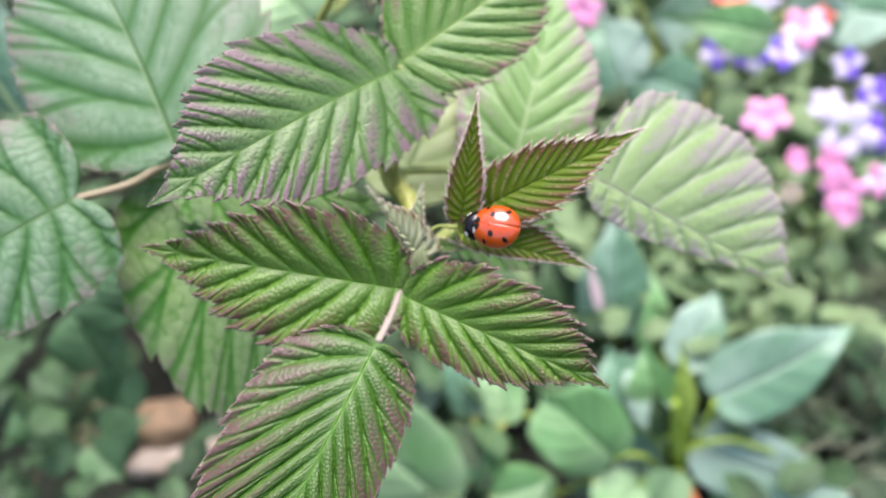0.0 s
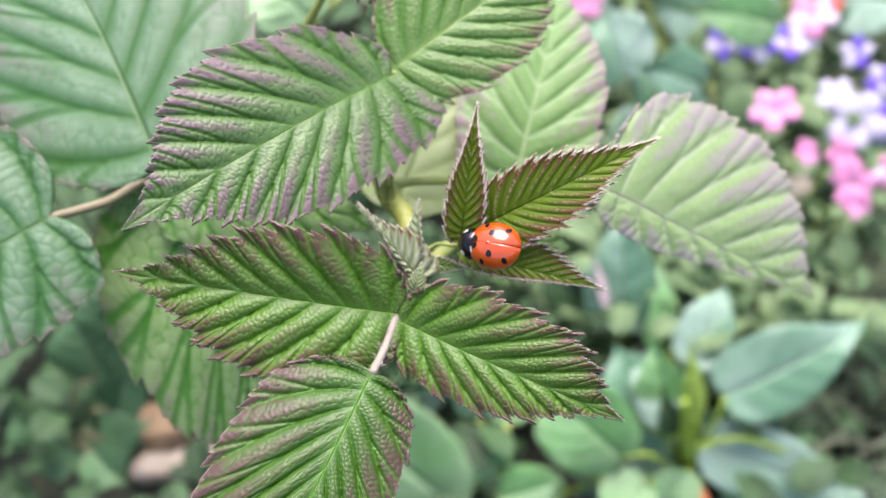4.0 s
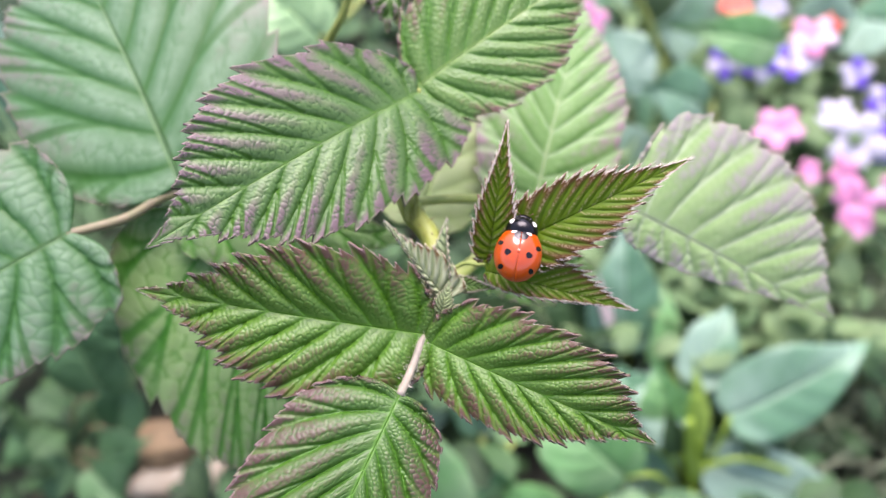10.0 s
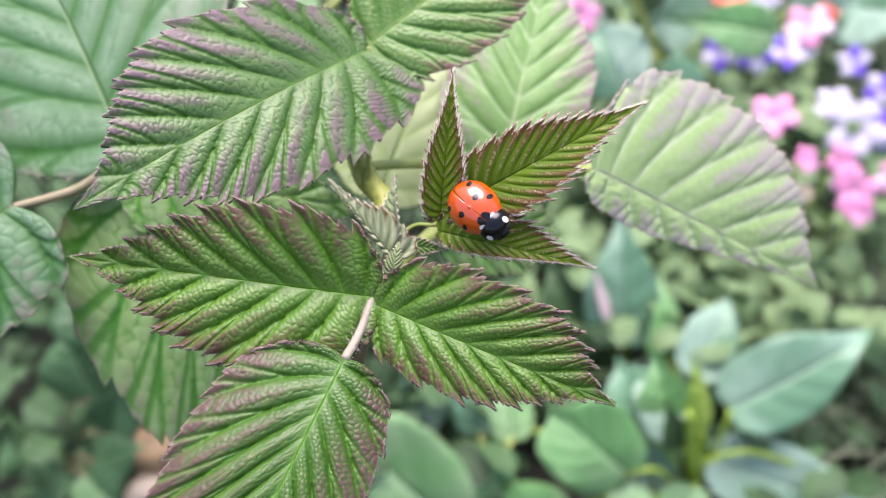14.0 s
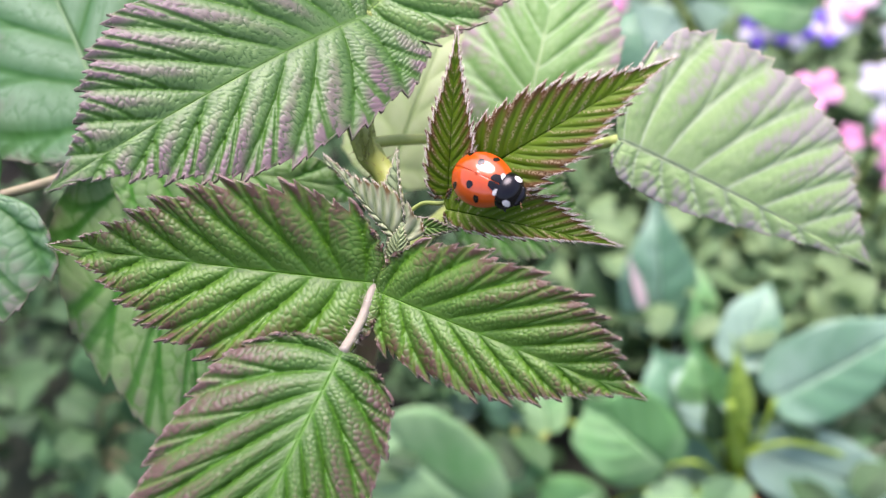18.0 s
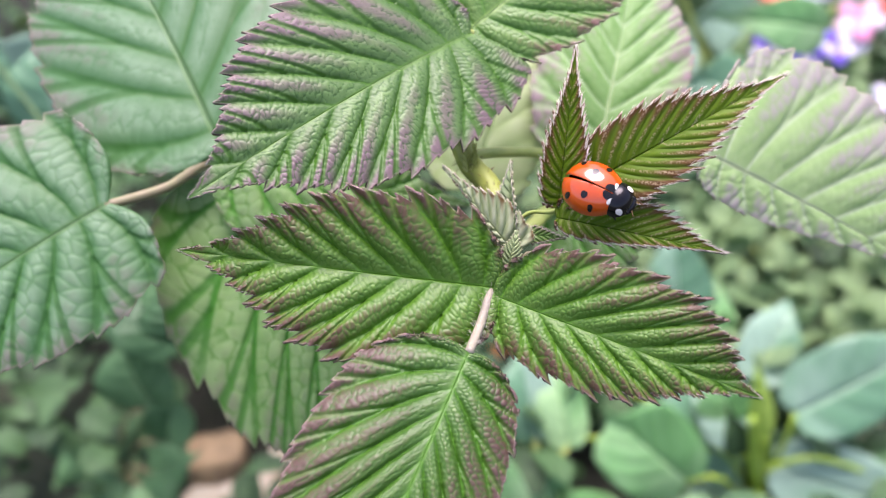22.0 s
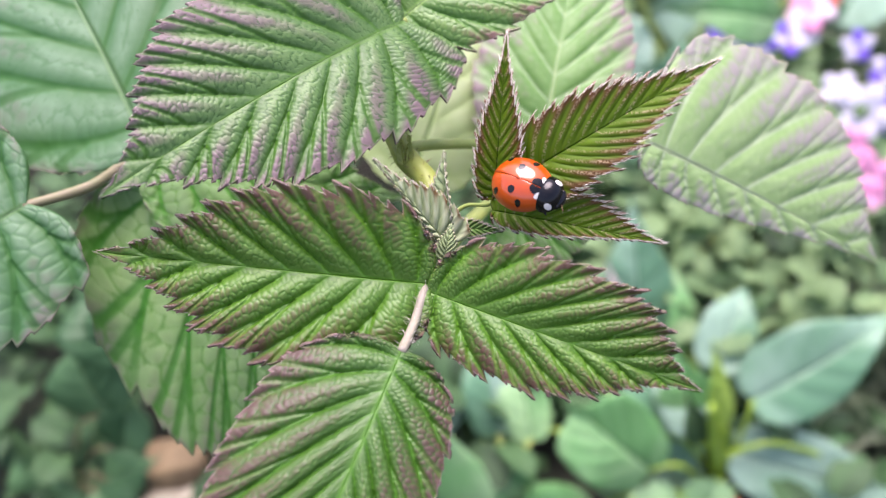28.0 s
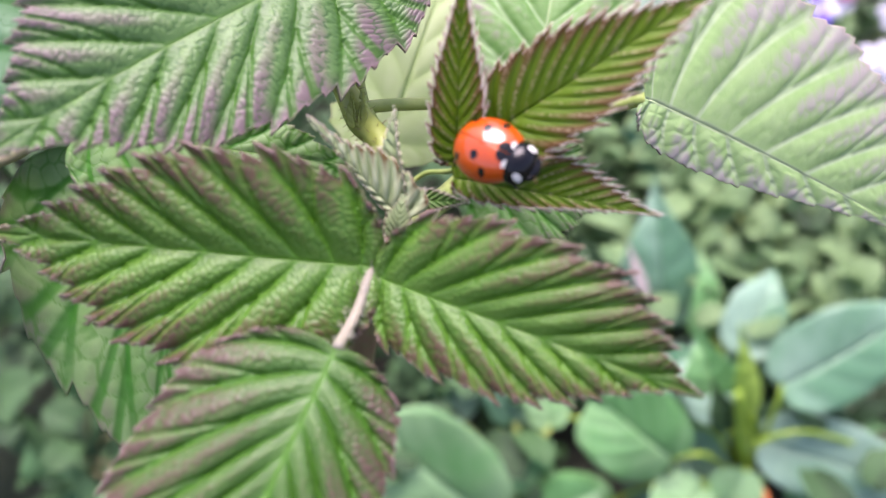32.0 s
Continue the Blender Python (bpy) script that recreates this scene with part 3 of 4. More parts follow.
    leaf("young_leaflet", (0.0018, 0.0568, 0.3052), (0.0168, 0.0527, 0.3038), 0.0033, 0.0015, M_YOUNG, plant, 0, "young folded leaflet, olive green with a pale fringe", fold=0.3, arch=0.03, droop=0.1, seed=9, veins=14, angle=34.0, lean=0.6, pleat=0.0002, per=14, across=24, teeth=0.22, sharp=1.5, fringe=0.0006)
    stalk("leaf_stalk", [(-0.0028, 0.0577, 0.3029), (-0.0006, 0.0589, 0.3039), (0.0018, 0.0579, 0.3050), (0.0043, 0.0588, 0.3066)], [0.0002, 0.0002, 0.0002, 0.0002], M_GREENSTALK, plant)
    # unfolding buds
    leaf("bud_leaf", (-0.0025, 0.0551, 0.3028), (-0.0086, 0.0593, 0.3102), 0.0005, 0.0027, M_SILVER, plant, 0, "folded silvery bud leaf with a brown fringe", fold=0.1, arch=0.05, fringe=0.0004, seed=10, veins=10, pleat=0.0005, per=12, teeth=0.15, plump=(0.9, 1.0, 1.0, 0.92, 0.68, 0.36, 0.18, 0.1, 0.05, 0.0))
    leaf("bud_leaf", (-0.0024, 0.0566, 0.3039), (-0.0023, 0.0604, 0.3095), 0.0012, 0.0008, M_DOWN, plant, -30, "narrow folded bud leaf", fold=0.9, arch=0.04, fringe=0.00035, seed=11, veins=9, pleat=0.0003, per=10, teeth=0.2)
    leaf("bud_leaf", (-0.0030, 0.0530, 0.3028), (-0.0020, 0.0552, 0.3056), 0.0009, 0.0009, M_DOWN, plant, 0, "tiny silvery bud leaf", fold=0.3, arch=0.1, seed=12, veins=9, pleat=0.0003, per=8, teeth=0.2)
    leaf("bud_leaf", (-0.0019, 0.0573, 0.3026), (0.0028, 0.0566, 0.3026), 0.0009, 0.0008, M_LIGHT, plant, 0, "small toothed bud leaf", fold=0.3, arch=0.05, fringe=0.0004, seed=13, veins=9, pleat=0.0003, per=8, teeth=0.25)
    bud = [(-0.0085, 0.0715, 0.3050), (-0.0072, 0.0690, 0.3045), (-0.0060, 0.0663, 0.3036), (-0.0041, 0.0634, 0.3031), (-0.0032, 0.0590, 0.3020)]
    stalk("shoot_tip", bud, [0.0007, 0.0011, 0.0013, 0.0012, 0.0009], M_TIP, plant, "yellow-green bristly shoot tip")
    hairs("bristles", bud, 0.0013, 0.0007, 90, M_BRISTLE, plant, 15, 0.00005)
    leaf("stipule", (-0.0064, 0.0648, 0.3043), (-0.0066, 0.0674, 0.3060), 0.0006, 0.0002, M_TIP, plant, 0, "narrow yellow-green stipule", fold=0.5, arch=0.02, seed=17, veins=5, per=6, across=6, teeth=0.0, pleat=0.0001)
    leaf("stipule", (-0.0060, 0.0648, 0.3042), (-0.0056, 0.0673, 0.3060), 0.0002, 0.0006, M_TIP, plant, 0, "narrow yellow-green stipule", fold=0.5, arch=0.02, seed=18, veins=5, per=6, across=6, teeth=0.0, pleat=0.0001)
    stalk("leaf_stalk", [(-0.0062, 0.0688, 0.3031), (-0.0034, 0.0712, 0.3012), (0.0004, 0.0734, 0.2991), (0.0045, 0.0757, 0.2964)], [0.0006, 0.0006, 0.0006, 0.0006], M_GREENSTALK, plant)
    # leaves below, further down the cane
    leaf("lower_leaflet", (-0.0351, 0.0742, 0.3017), (-0.0564, 0.1101, 0.3162), 0.0169, 0.0196, M_BACK, plant, 0, "large dull green leaflet with sunken veins", fold=0.08, arch=0.04, droop=0.15, pleat=0.0005, teeth=0.08, seed=20, back=100, sway=0.03, veins=7, bulge=0.00008, ladder=True, cell=0.0014, **LOWER)
    leaf("lower_leaflet", (-0.0468, 0.0671, 0.3003), (-0.0713, 0.0536, 0.2923), 0.0117, 0.0142, M_BACK, plant, 0, "large green leaflet with dull purple rim", fold=0.08, arch=0.05, droop=0.15, pleat=0.0006, teeth=0.07, seed=21, back=128, fan=7.0, veins=8, bulge=0.0001, ladder=True, cell=0.0014, per=26, across=64)
    leaf("lower_leaflet", (-0.0348, 0.0743, 0.2966), (-0.0156, 0.0526, 0.2732), 0.0119, 0.0178, M_SHADE_LIFTED, plant, 0, "broad green leaflet under the others with dark net veins, colour lifted against their shade", fold=0.05, arch=0.05, droop=0.15, pleat=0.0006, teeth=0.08, seed=22, back=125, veins=8, bulge=0.00012, ladder=True, cell=0.0017, per=26, across=64)
    leaf("lower_leaflet", (-0.0350, 0.0732, 0.2995), (-0.0064, 0.0722, 0.2922), 0.0066, 0.0078, M_LIFTED, plant, 0, "mid-green leaflet with dark net veins between the upper leaves", fold=0.08, arch=0.04, droop=0.15, pleat=0.0005, teeth=0.08, seed=27, back=120, veins=8, bulge=0.0001, ladder=True, cell=0.0012, **LOWER)
    stalk("leaf_stalk", [(-0.0473, 0.0671, 0.2999), (-0.0413, 0.0704, 0.2992), (-0.0353, 0.0742, 0.2998), (-0.0273, 0.0778, 0.2930), (-0.0155, 0.0781, 0.2815), (-0.0107, 0.0635, 0.2731)], [0.00055, 0.0006, 0.00064, 0.0008, 0.0009, 0.001], M_ROSY, plant, "rosy brown leaf stalk")
    leaf("lower_leaflet", (0.0102, 0.0816, 0.2896), (0.0191, 0.1140, 0.3037), 0.0106, 0.0104, M_EDGED, plant, 0, "green leaflet with mauve margin and pale veins", fold=0.08, arch=0.05, droop=0.15, pleat=0.0005, teeth=0.08, seed=23, back=115, veins=9, bulge=0.0001, ladder=True, cell=0.0012, **LOWER)
    leaf("lower_leaflet", (0.0199, 0.0714, 0.2994), (0.0557, 0.0723, 0.2740), 0.0163, 0.0042, M_PALE, plant, 0, "pale green leaflet banded with mauve between the veins", fold=0.05, arch=0.03, droop=0.15, pleat=0.0005, teeth=0.08, seed=24, back=112, veins=9, spread=0.55, fan=7.0, bulge=0.0001, ladder=True, cell=0.0012, **LOWER)
    leaf("lower_leaflet", (-0.0068, 0.0809, 0.2865), (0.0046, 0.1064, 0.3000), 0.0084, 0.0079, M_LIME, plant, 0, "pale lime leaflet under the others", fold=0.05, arch=0.05, seed=25, veins=7, pleat=0.0003, per=12)
    leaf("lower_leaflet", (0.0022, 0.0728, 0.2912), (0.0176, 0.0722, 0.2868), 0.0058, 0.0066, M_LIFTED, plant, 0, "pale green leaflet with mauve teeth", fold=0.05, arch=0.05, seed=26, veins=7, bulge=0.0001, ladder=True, cell=0.0009, teeth=0.12, pleat=0.0006, **LOWER)
    stalk("leaf_stalk", [(0.0199, 0.0714, 0.2994), (0.0139, 0.0749, 0.2944), (0.0061, 0.0744, 0.2915), (-0.0018, 0.0643, 0.2934), (-0.0045, 0.0602, 0.2939)], [0.0006, 0.0007, 0.0008, 0.0009, 0.001], M_GREENSTALK, plant)
    stalk("leaf_stalk", [(0.0102, 0.0816, 0.2896), (0.0073, 0.0780, 0.2866), (0.0006, 0.0736, 0.2856), (-0.0045, 0.0602, 0.2939)], [0.0006, 0.0007, 0.0008, 0.0009], M_GREENSTALK, plant)
    return plant


raspberry()


# ---- border plants ----
def clump(name, label, category, root, leaves, material, seed, stem=M_GREENSTALK, stem_r=0.0016, **kw):
    """A plant with its leaves, each on a stalk from the root: (base, tip, half width, material or None)."""
    plant = thing(name, root, label, category)
    rootv = Vector(root)
    for i, (base, tip, half, mat, *more) in enumerate(leaves):
        b = Vector(base)
        mid = rootv.lerp(b, 0.6) + Vector((0, 0, 0.25 * (b - rootv).length))
        leaf("leaf", base, tip, half, half * 0.95, mat or material, plant, random.Random(seed + i).uniform(-18, 18), thick=0.0004,
             **{**dict(wave=0.12, veins=6, per=6, across=8, teeth=0.0, pleat=0.0008, fold=0.2, arch=0.1, droop=0.15, seed=seed + i, back=115, angle=more[0] if more else 62.0), **kw, **(dict(plump=more[1]) if len(more) > 1 else {})})
        stalk("leaf_stalk", [rootv, mid, b], [stem_r, stem_r * 0.9, stem_r * 0.7], stem, plant, sides=6)
    return plant


SPEAR = (0.45, 0.8, 1.0, 1.0, 0.84, 0.56, 0.31, 0.15, 0.06, 0.0)
OVAL = (0.4, 0.74, 0.96, 1.0, 0.9, 0.6, 0.29, 0.11, 0.04, 0.0)
BROAD_PLANT = clump("broad_leaved_plant", "border plant with broad smooth oval green leaves", "garden plant", (0.1174, 0.1542, 0.0000), [
    ((0.0787, 0.1511, 0.0399), (0.0435, 0.1676, 0.0733), 0.0208, None, 40.0),
    ((0.1239, 0.1697, 0.0620), (0.1876, 0.1959, 0.0817), 0.0195, M_BLUE, 50.0, SPEAR),
    ((0.1199, 0.1595, 0.0339), (0.1960, 0.1400, 0.0175), 0.0185, M_BLUE, 50.0, SPEAR),
    ((0.1020, 0.1660, 0.0450), (0.0929, 0.1930, 0.0760), 0.0134, None),
    ((0.1130, 0.1880, 0.0600), (0.1340, 0.2230, 0.0720), 0.0140, M_BLUE, 50.0, SPEAR),
    ((0.1039, 0.2097, 0.0499), (0.1067, 0.2411, 0.0697), 0.0096, None),
    ((0.0930, 0.1451, 0.0218), (0.0669, 0.1251, 0.0180), 0.0161, None),
    ((0.1082, 0.1604, 0.0607), (0.1053, 0.1849, 0.0878), 0.0056, M_YELLOW),
    ((0.1398, 0.1513, 0.0139), (0.1549, 0.1245, 0.0045), 0.0166, None),
    ((0.0950, 0.1537, 0.0094), (0.0907, 0.2020, 0.0539), 0.0166, M_BLUE),
    # added dark leaf, stands in for the shade inside the clump
    ((0.1010, 0.1580, 0.0480), (0.0935, 0.1700, 0.0720), 0.0060, M_DARK, 45.0),
    ((0.0985, 0.1620, 0.0500), (0.0940, 0.1970, 0.0610), 0.0120, M_BLUE, 45.0),
    ((0.0985, 0.2000, 0.0560), (0.1055, 0.2300, 0.0740), 0.0075, M_BROAD, 40.0),
    ((0.1100, 0.1480, 0.0300), (0.1000, 0.1400, 0.0100), 0.0120, M_BROAD),
    ((0.0908, 0.1669, 0.0391), (0.0783, 0.1964, 0.0642), 0.0150, M_BLUE, 45.0),
    ((0.0068, 0.1810, 0.0193), (0.0266, 0.1586, 0.0135), 0.0136, M_MID, 40.0),
    ((0.0539, 0.1458, 0.0094), (0.0104, 0.1479, 0.0241), 0.0124, None, 45.0),
    ((0.0801, 0.1683, 0.0152), (0.0610, 0.1466, 0.0035), 0.0156, M_BLUE),
    ((0.1112, 0.1839, 0.0218), (0.1330, 0.2126, 0.0393), 0.0129, M_BLUE),
    ((0.1151, 0.1670, 0.0206), (0.1860, 0.1712, 0.0176), 0.0156, M_MID),
    ((0.0449, 0.2105, 0.0245), (0.0239, 0.1915, 0.0151), 0.0149, M_MID),
    ((0.0668, 0.2055, 0.0203), (0.0484, 0.2212, 0.0334), 0.0134, M_MID),
], M_BROAD, 40, M_LIMESTEM, 0.0013, plump=OVAL)
stalk("stem", [(0.1174, 0.1542, 0.0), (0.1160, 0.1560, 0.0150), (0.1066, 0.1560, 0.0500), (0.1000, 0.1590, 0.0780)], [0.0034, 0.0032, 0.0026, 0.0018], M_LIMESTEM, BROAD_PLANT, "stout lime green stem")
stalk("stem", [(0.1100, 0.1560, 0.0350), (0.1300, 0.1560, 0.0480), (0.1560, 0.1520, 0.0400), (0.1800, 0.1480, 0.0300)], [0.0012, 0.0012, 0.0011, 0.0016], M_LIMESTEM, BROAD_PLANT)
clump("spear_leaved_plant", "plant with bluish green spear-shaped leaves", "garden plant", (0.0981, 0.2271, 0.0000), [
    ((0.0865, 0.2147, 0.0475), (0.0857, 0.2606, 0.0991), 0.0187, M_BLUE),
    ((0.0675, 0.2299, 0.0407), (0.0526, 0.2573, 0.0638), 0.0134, M_DARK),
], M_BLUE, 60, plump=OVAL)
clump("low_leafy_plant", "low plant with rounded mid-green leaves beside bare soil", "garden plant", (0.0160, 0.1542, 0.0000), [
    ((0.0258, 0.1513, 0.0270), (0.0042, 0.1604, 0.0411), 0.0118, None),
    ((0.0228, 0.1390, 0.0232), (0.0512, 0.1431, 0.0332), 0.0118, None),
    ((-0.0000, 0.1366, 0.0277), (-0.0468, 0.1681, 0.0738), 0.0284, None, 40.0),
    ((-0.0153, 0.1836, 0.0280), (-0.0068, 0.2075, 0.0481), 0.0142, M_BLUE),
    ((0.0150, 0.1740, 0.0376), (0.0085, 0.2090, 0.0640), 0.0140, M_BLUE, 45.0),
    ((0.0300, 0.1700, 0.0376), (0.0255, 0.2060, 0.0560), 0.0120, M_BROAD, 45.0),
    ((0.0329, 0.1880, 0.0317), (0.0403, 0.1936, 0.0494), 0.0114, M_DARK),
    ((0.0047, 0.1929, 0.0228), (0.0187, 0.1966, 0.0390), 0.0114, M_DARK),
], M_BROAD, 70, plump=OVAL)
clump("trailing_plant", "low plant with small lobed leaves at the foot of the shoot", "garden plant", (-0.1926, 0.1725, 0.0000), [
    ((-0.1866, 0.1636, 0.0374), (-0.1997, 0.1691, 0.0550), 0.0121, None),
    ((-0.1785, 0.1616, 0.0356), (-0.1947, 0.1513, 0.0270), 0.0113, None),
    ((-0.1654, 0.1573, 0.0386), (-0.1474, 0.1431, 0.0332), 0.0129, None),
    ((-0.1601, 0.1614, 0.0420), (-0.1357, 0.1651, 0.0516), 0.0113, None),
    ((-0.1705, 0.1698, 0.0426), (-0.1785, 0.1863, 0.0564), 0.0121, M_DARK),
    ((-0.1508, 0.1759, 0.0738), (-0.1612, 0.1953, 0.1031), 0.0178, M_MID),
    ((-0.1500, 0.1691, 0.0550), (-0.1407, 0.1857, 0.0820), 0.0118, None),
    ((-0.2001, 0.1491, 0.0121), (-0.2222, 0.1449, 0.0086), 0.0108, M_DARK),
], M_MID, 80, M_CANE, 0.0009, plump=OVAL)
clump("round_leaved_plant", "plant with large rounded pale green leaves", "garden plant", (0.1781, 0.4507, 0.0000), [
    ((0.2027, 0.4026, 0.0959), (0.1300, 0.3945, 0.1139), 0.0170, M_BROAD),
    ((0.1086, 0.3723, 0.0819), (0.0969, 0.4126, 0.1027), 0.0240, M_BLUE),
    ((0.1532, 0.3670, 0.0775), (0.1104, 0.3611, 0.0986), 0.0202, M_BLUE),
    ((0.2392, 0.4565, 0.0743), (0.2748, 0.4418, 0.0880), 0.0205, M_BLUE),
    ((0.0956, 0.4132, 0.0640), (0.0732, 0.4418, 0.0880), 0.0224, M_BROAD),
    ((0.1544, 0.4734, 0.0493), (0.1668, 0.5112, 0.0810), 0.0246, M_DARK),
    ((0.1450, 0.3900, 0.0500), (0.1130, 0.3560, 0.0560), 0.0300, M_BLUE),
    ((0.1250, 0.3500, 0.0450), (0.0880, 0.3350, 0.0600), 0.0260, M_BLUE),
    ((0.1700, 0.3800, 0.0500), (0.1480, 0.3350, 0.0450), 0.0260, M_BLUE),
    ((0.1000, 0.4300, 0.0500), (0.0600, 0.4000, 0.0700), 0.0300, M_BLUE),
    ((0.1900, 0.4700, 0.0600), (0.1350, 0.4500, 0.0800), 0.0300, M_BLUE),
    ((0.3000, 0.5000, 0.0500), (0.3300, 0.4500, 0.0700), 0.0340, M_BLUE),
    ((0.2400, 0.5100, 0.0500), (0.2000, 0.4900, 0.0900), 0.0300, M_BLUE),
    ((0.1300, 0.5000, 0.0500), (0.0800, 0.4900, 0.0800), 0.0320, M_BLUE),
    ((-0.0420, 0.2171, 0.2259), (-0.0598, 0.2209, 0.2421), 0.0149, M_BROAD),
    ((-0.0358, 0.2361, 0.2287), (-0.0418, 0.2428, 0.2474), 0.0149, M_BROAD),
], M_BROAD, 90, plump=OVAL)

clump("bluish_plant", "plant with large bluish green leaves behind the raspberry", "garden plant", (-0.2975, 0.3761, 0.0000), [
    ((-0.1649, 0.2352, 0.1758), (-0.1698, 0.2604, 0.2100), 0.0168, M_BLUE),
    ((-0.1961, 0.2822, 0.1629), (-0.2122, 0.2948, 0.1865), 0.0203, M_BLUE),
    ((-0.1682, 0.2868, 0.1798), (-0.1826, 0.3094, 0.1989), 0.0173, M_DARK),
    ((-0.0782, 0.1170, 0.2071), (-0.0854, 0.1272, 0.2157), 0.0105, M_MID),
    ((-0.1217, 0.1741, 0.1245), (-0.1433, 0.1917, 0.1392), 0.0179, M_MID),
    ((-0.0895, 0.1515, 0.1055), (-0.1061, 0.1753, 0.1254), 0.0123, M_DARK),
], M_BLUE, 120, M_DARK, 0.001, plump=OVAL)
clump("flowering_sprig", "straggly plant with small pale yellow-green leaves and buds", "garden plant", (0.1564, 0.2583, 0.0000), [
    ((0.1195, 0.2702, 0.0485), (0.1289, 0.2762, 0.0535), 0.0041, M_YELLOW),
    ((0.1336, 0.2606, 0.0404), (0.1430, 0.2678, 0.0464), 0.0044, M_OLIVE),
    ((0.1497, 0.2730, 0.0377), (0.1625, 0.2766, 0.0408), 0.0041, M_YELLOW),
    ((0.1657, 0.2619, 0.0284), (0.1737, 0.2693, 0.0346), 0.0044, M_BROAD),
    ((0.1381, 0.2427, 0.0384), (0.1473, 0.2485, 0.0433), 0.0044, M_OLIVE),
    ((0.1549, 0.2380, 0.0345), (0.1641, 0.2438, 0.0394), 0.0041, M_BROAD),
    ((0.1179, 0.2534, 0.0343), (0.1258, 0.2606, 0.0404), 0.0041, M_BROAD),
    ((0.1827, 0.2730, 0.0247), (0.1926, 0.2680, 0.0205), 0.0044, M_YELLOW),
    ((0.1367, 0.2906, 0.0395), (0.1449, 0.2982, 0.0458), 0.0041, M_BROAD),
    ((0.2070, 0.2766, 0.0147), (0.2134, 0.2693, 0.0020), 0.0047, M_YELLOW),
    ((0.2322, 0.2881, 0.0112), (0.2460, 0.2933, 0.0156), 0.0055, M_BROAD),
    ((0.1054, 0.2606, 0.0404), (0.1117, 0.2678, 0.0464), 0.0044, M_OLIVE),
], M_BROAD, 140, plump=OVAL, stem_r=0.0007)


# ---- flowers ----
def flower(name, place, size, petal, rim, label, face=None, tube_len=0.012, seed=0):
    """A five-petalled border flower."""
    rng = random.Random(seed)
    ob = thing(name, place, label, "flower", "bedding flowers")
    z = Vector(face if face else (rng.uniform(-0.4, 0.4), -0.6 + rng.uniform(-0.3, 0.3), 0.8)).normalized()
    x = z.orthogonal().normalized()
    y = z.cross(x)
    for k in range(5):
        a = 2 * math.pi * k / 5 + rng.uniform(-0.1, 0.1)
        d, s = math.cos(a) * x + math.sin(a) * y, -math.sin(a) * x + math.cos(a) * y
        verts, faces = [], []
        for i in range(7):
            t = i / 6
            w = size * 0.36 * math.sin(math.pi * min(t * 0.62 + 0.14, 1)) ** 0.8
            for j in range(5):
                v = (j - 2) / 2
                verts.append(d * size * (0.08 + 0.92 * t) * (1 - 0.08 * v * v * t) + s * w * v + z * size * (0.12 * math.sin(t * 2.2) - 0.08 * v * v * t))
        for i in range(6):
            for j in range(4):
                b = i * 5 + j
                faces.append((b, b + 1, b + 6, b + 5))
        p = mesh_part("petal", verts, faces, rim if (rim and k % 2 == 1) else petal, ob)
        p.location = (0, 0, 0)
        m = p.modifiers.new("thickness", "SOLIDIFY")
        m.thickness = 0.0003
    v, f = tube([(0, 0, 0), -z * tube_len * 0.5, -z * tube_len], [size * 0.1, size * 0.08, size * 0.06], 6)
    p = mesh_part("calyx", v, f, M_GREENSTALK, ob)
    p.location = (0, 0, 0)
    return ob


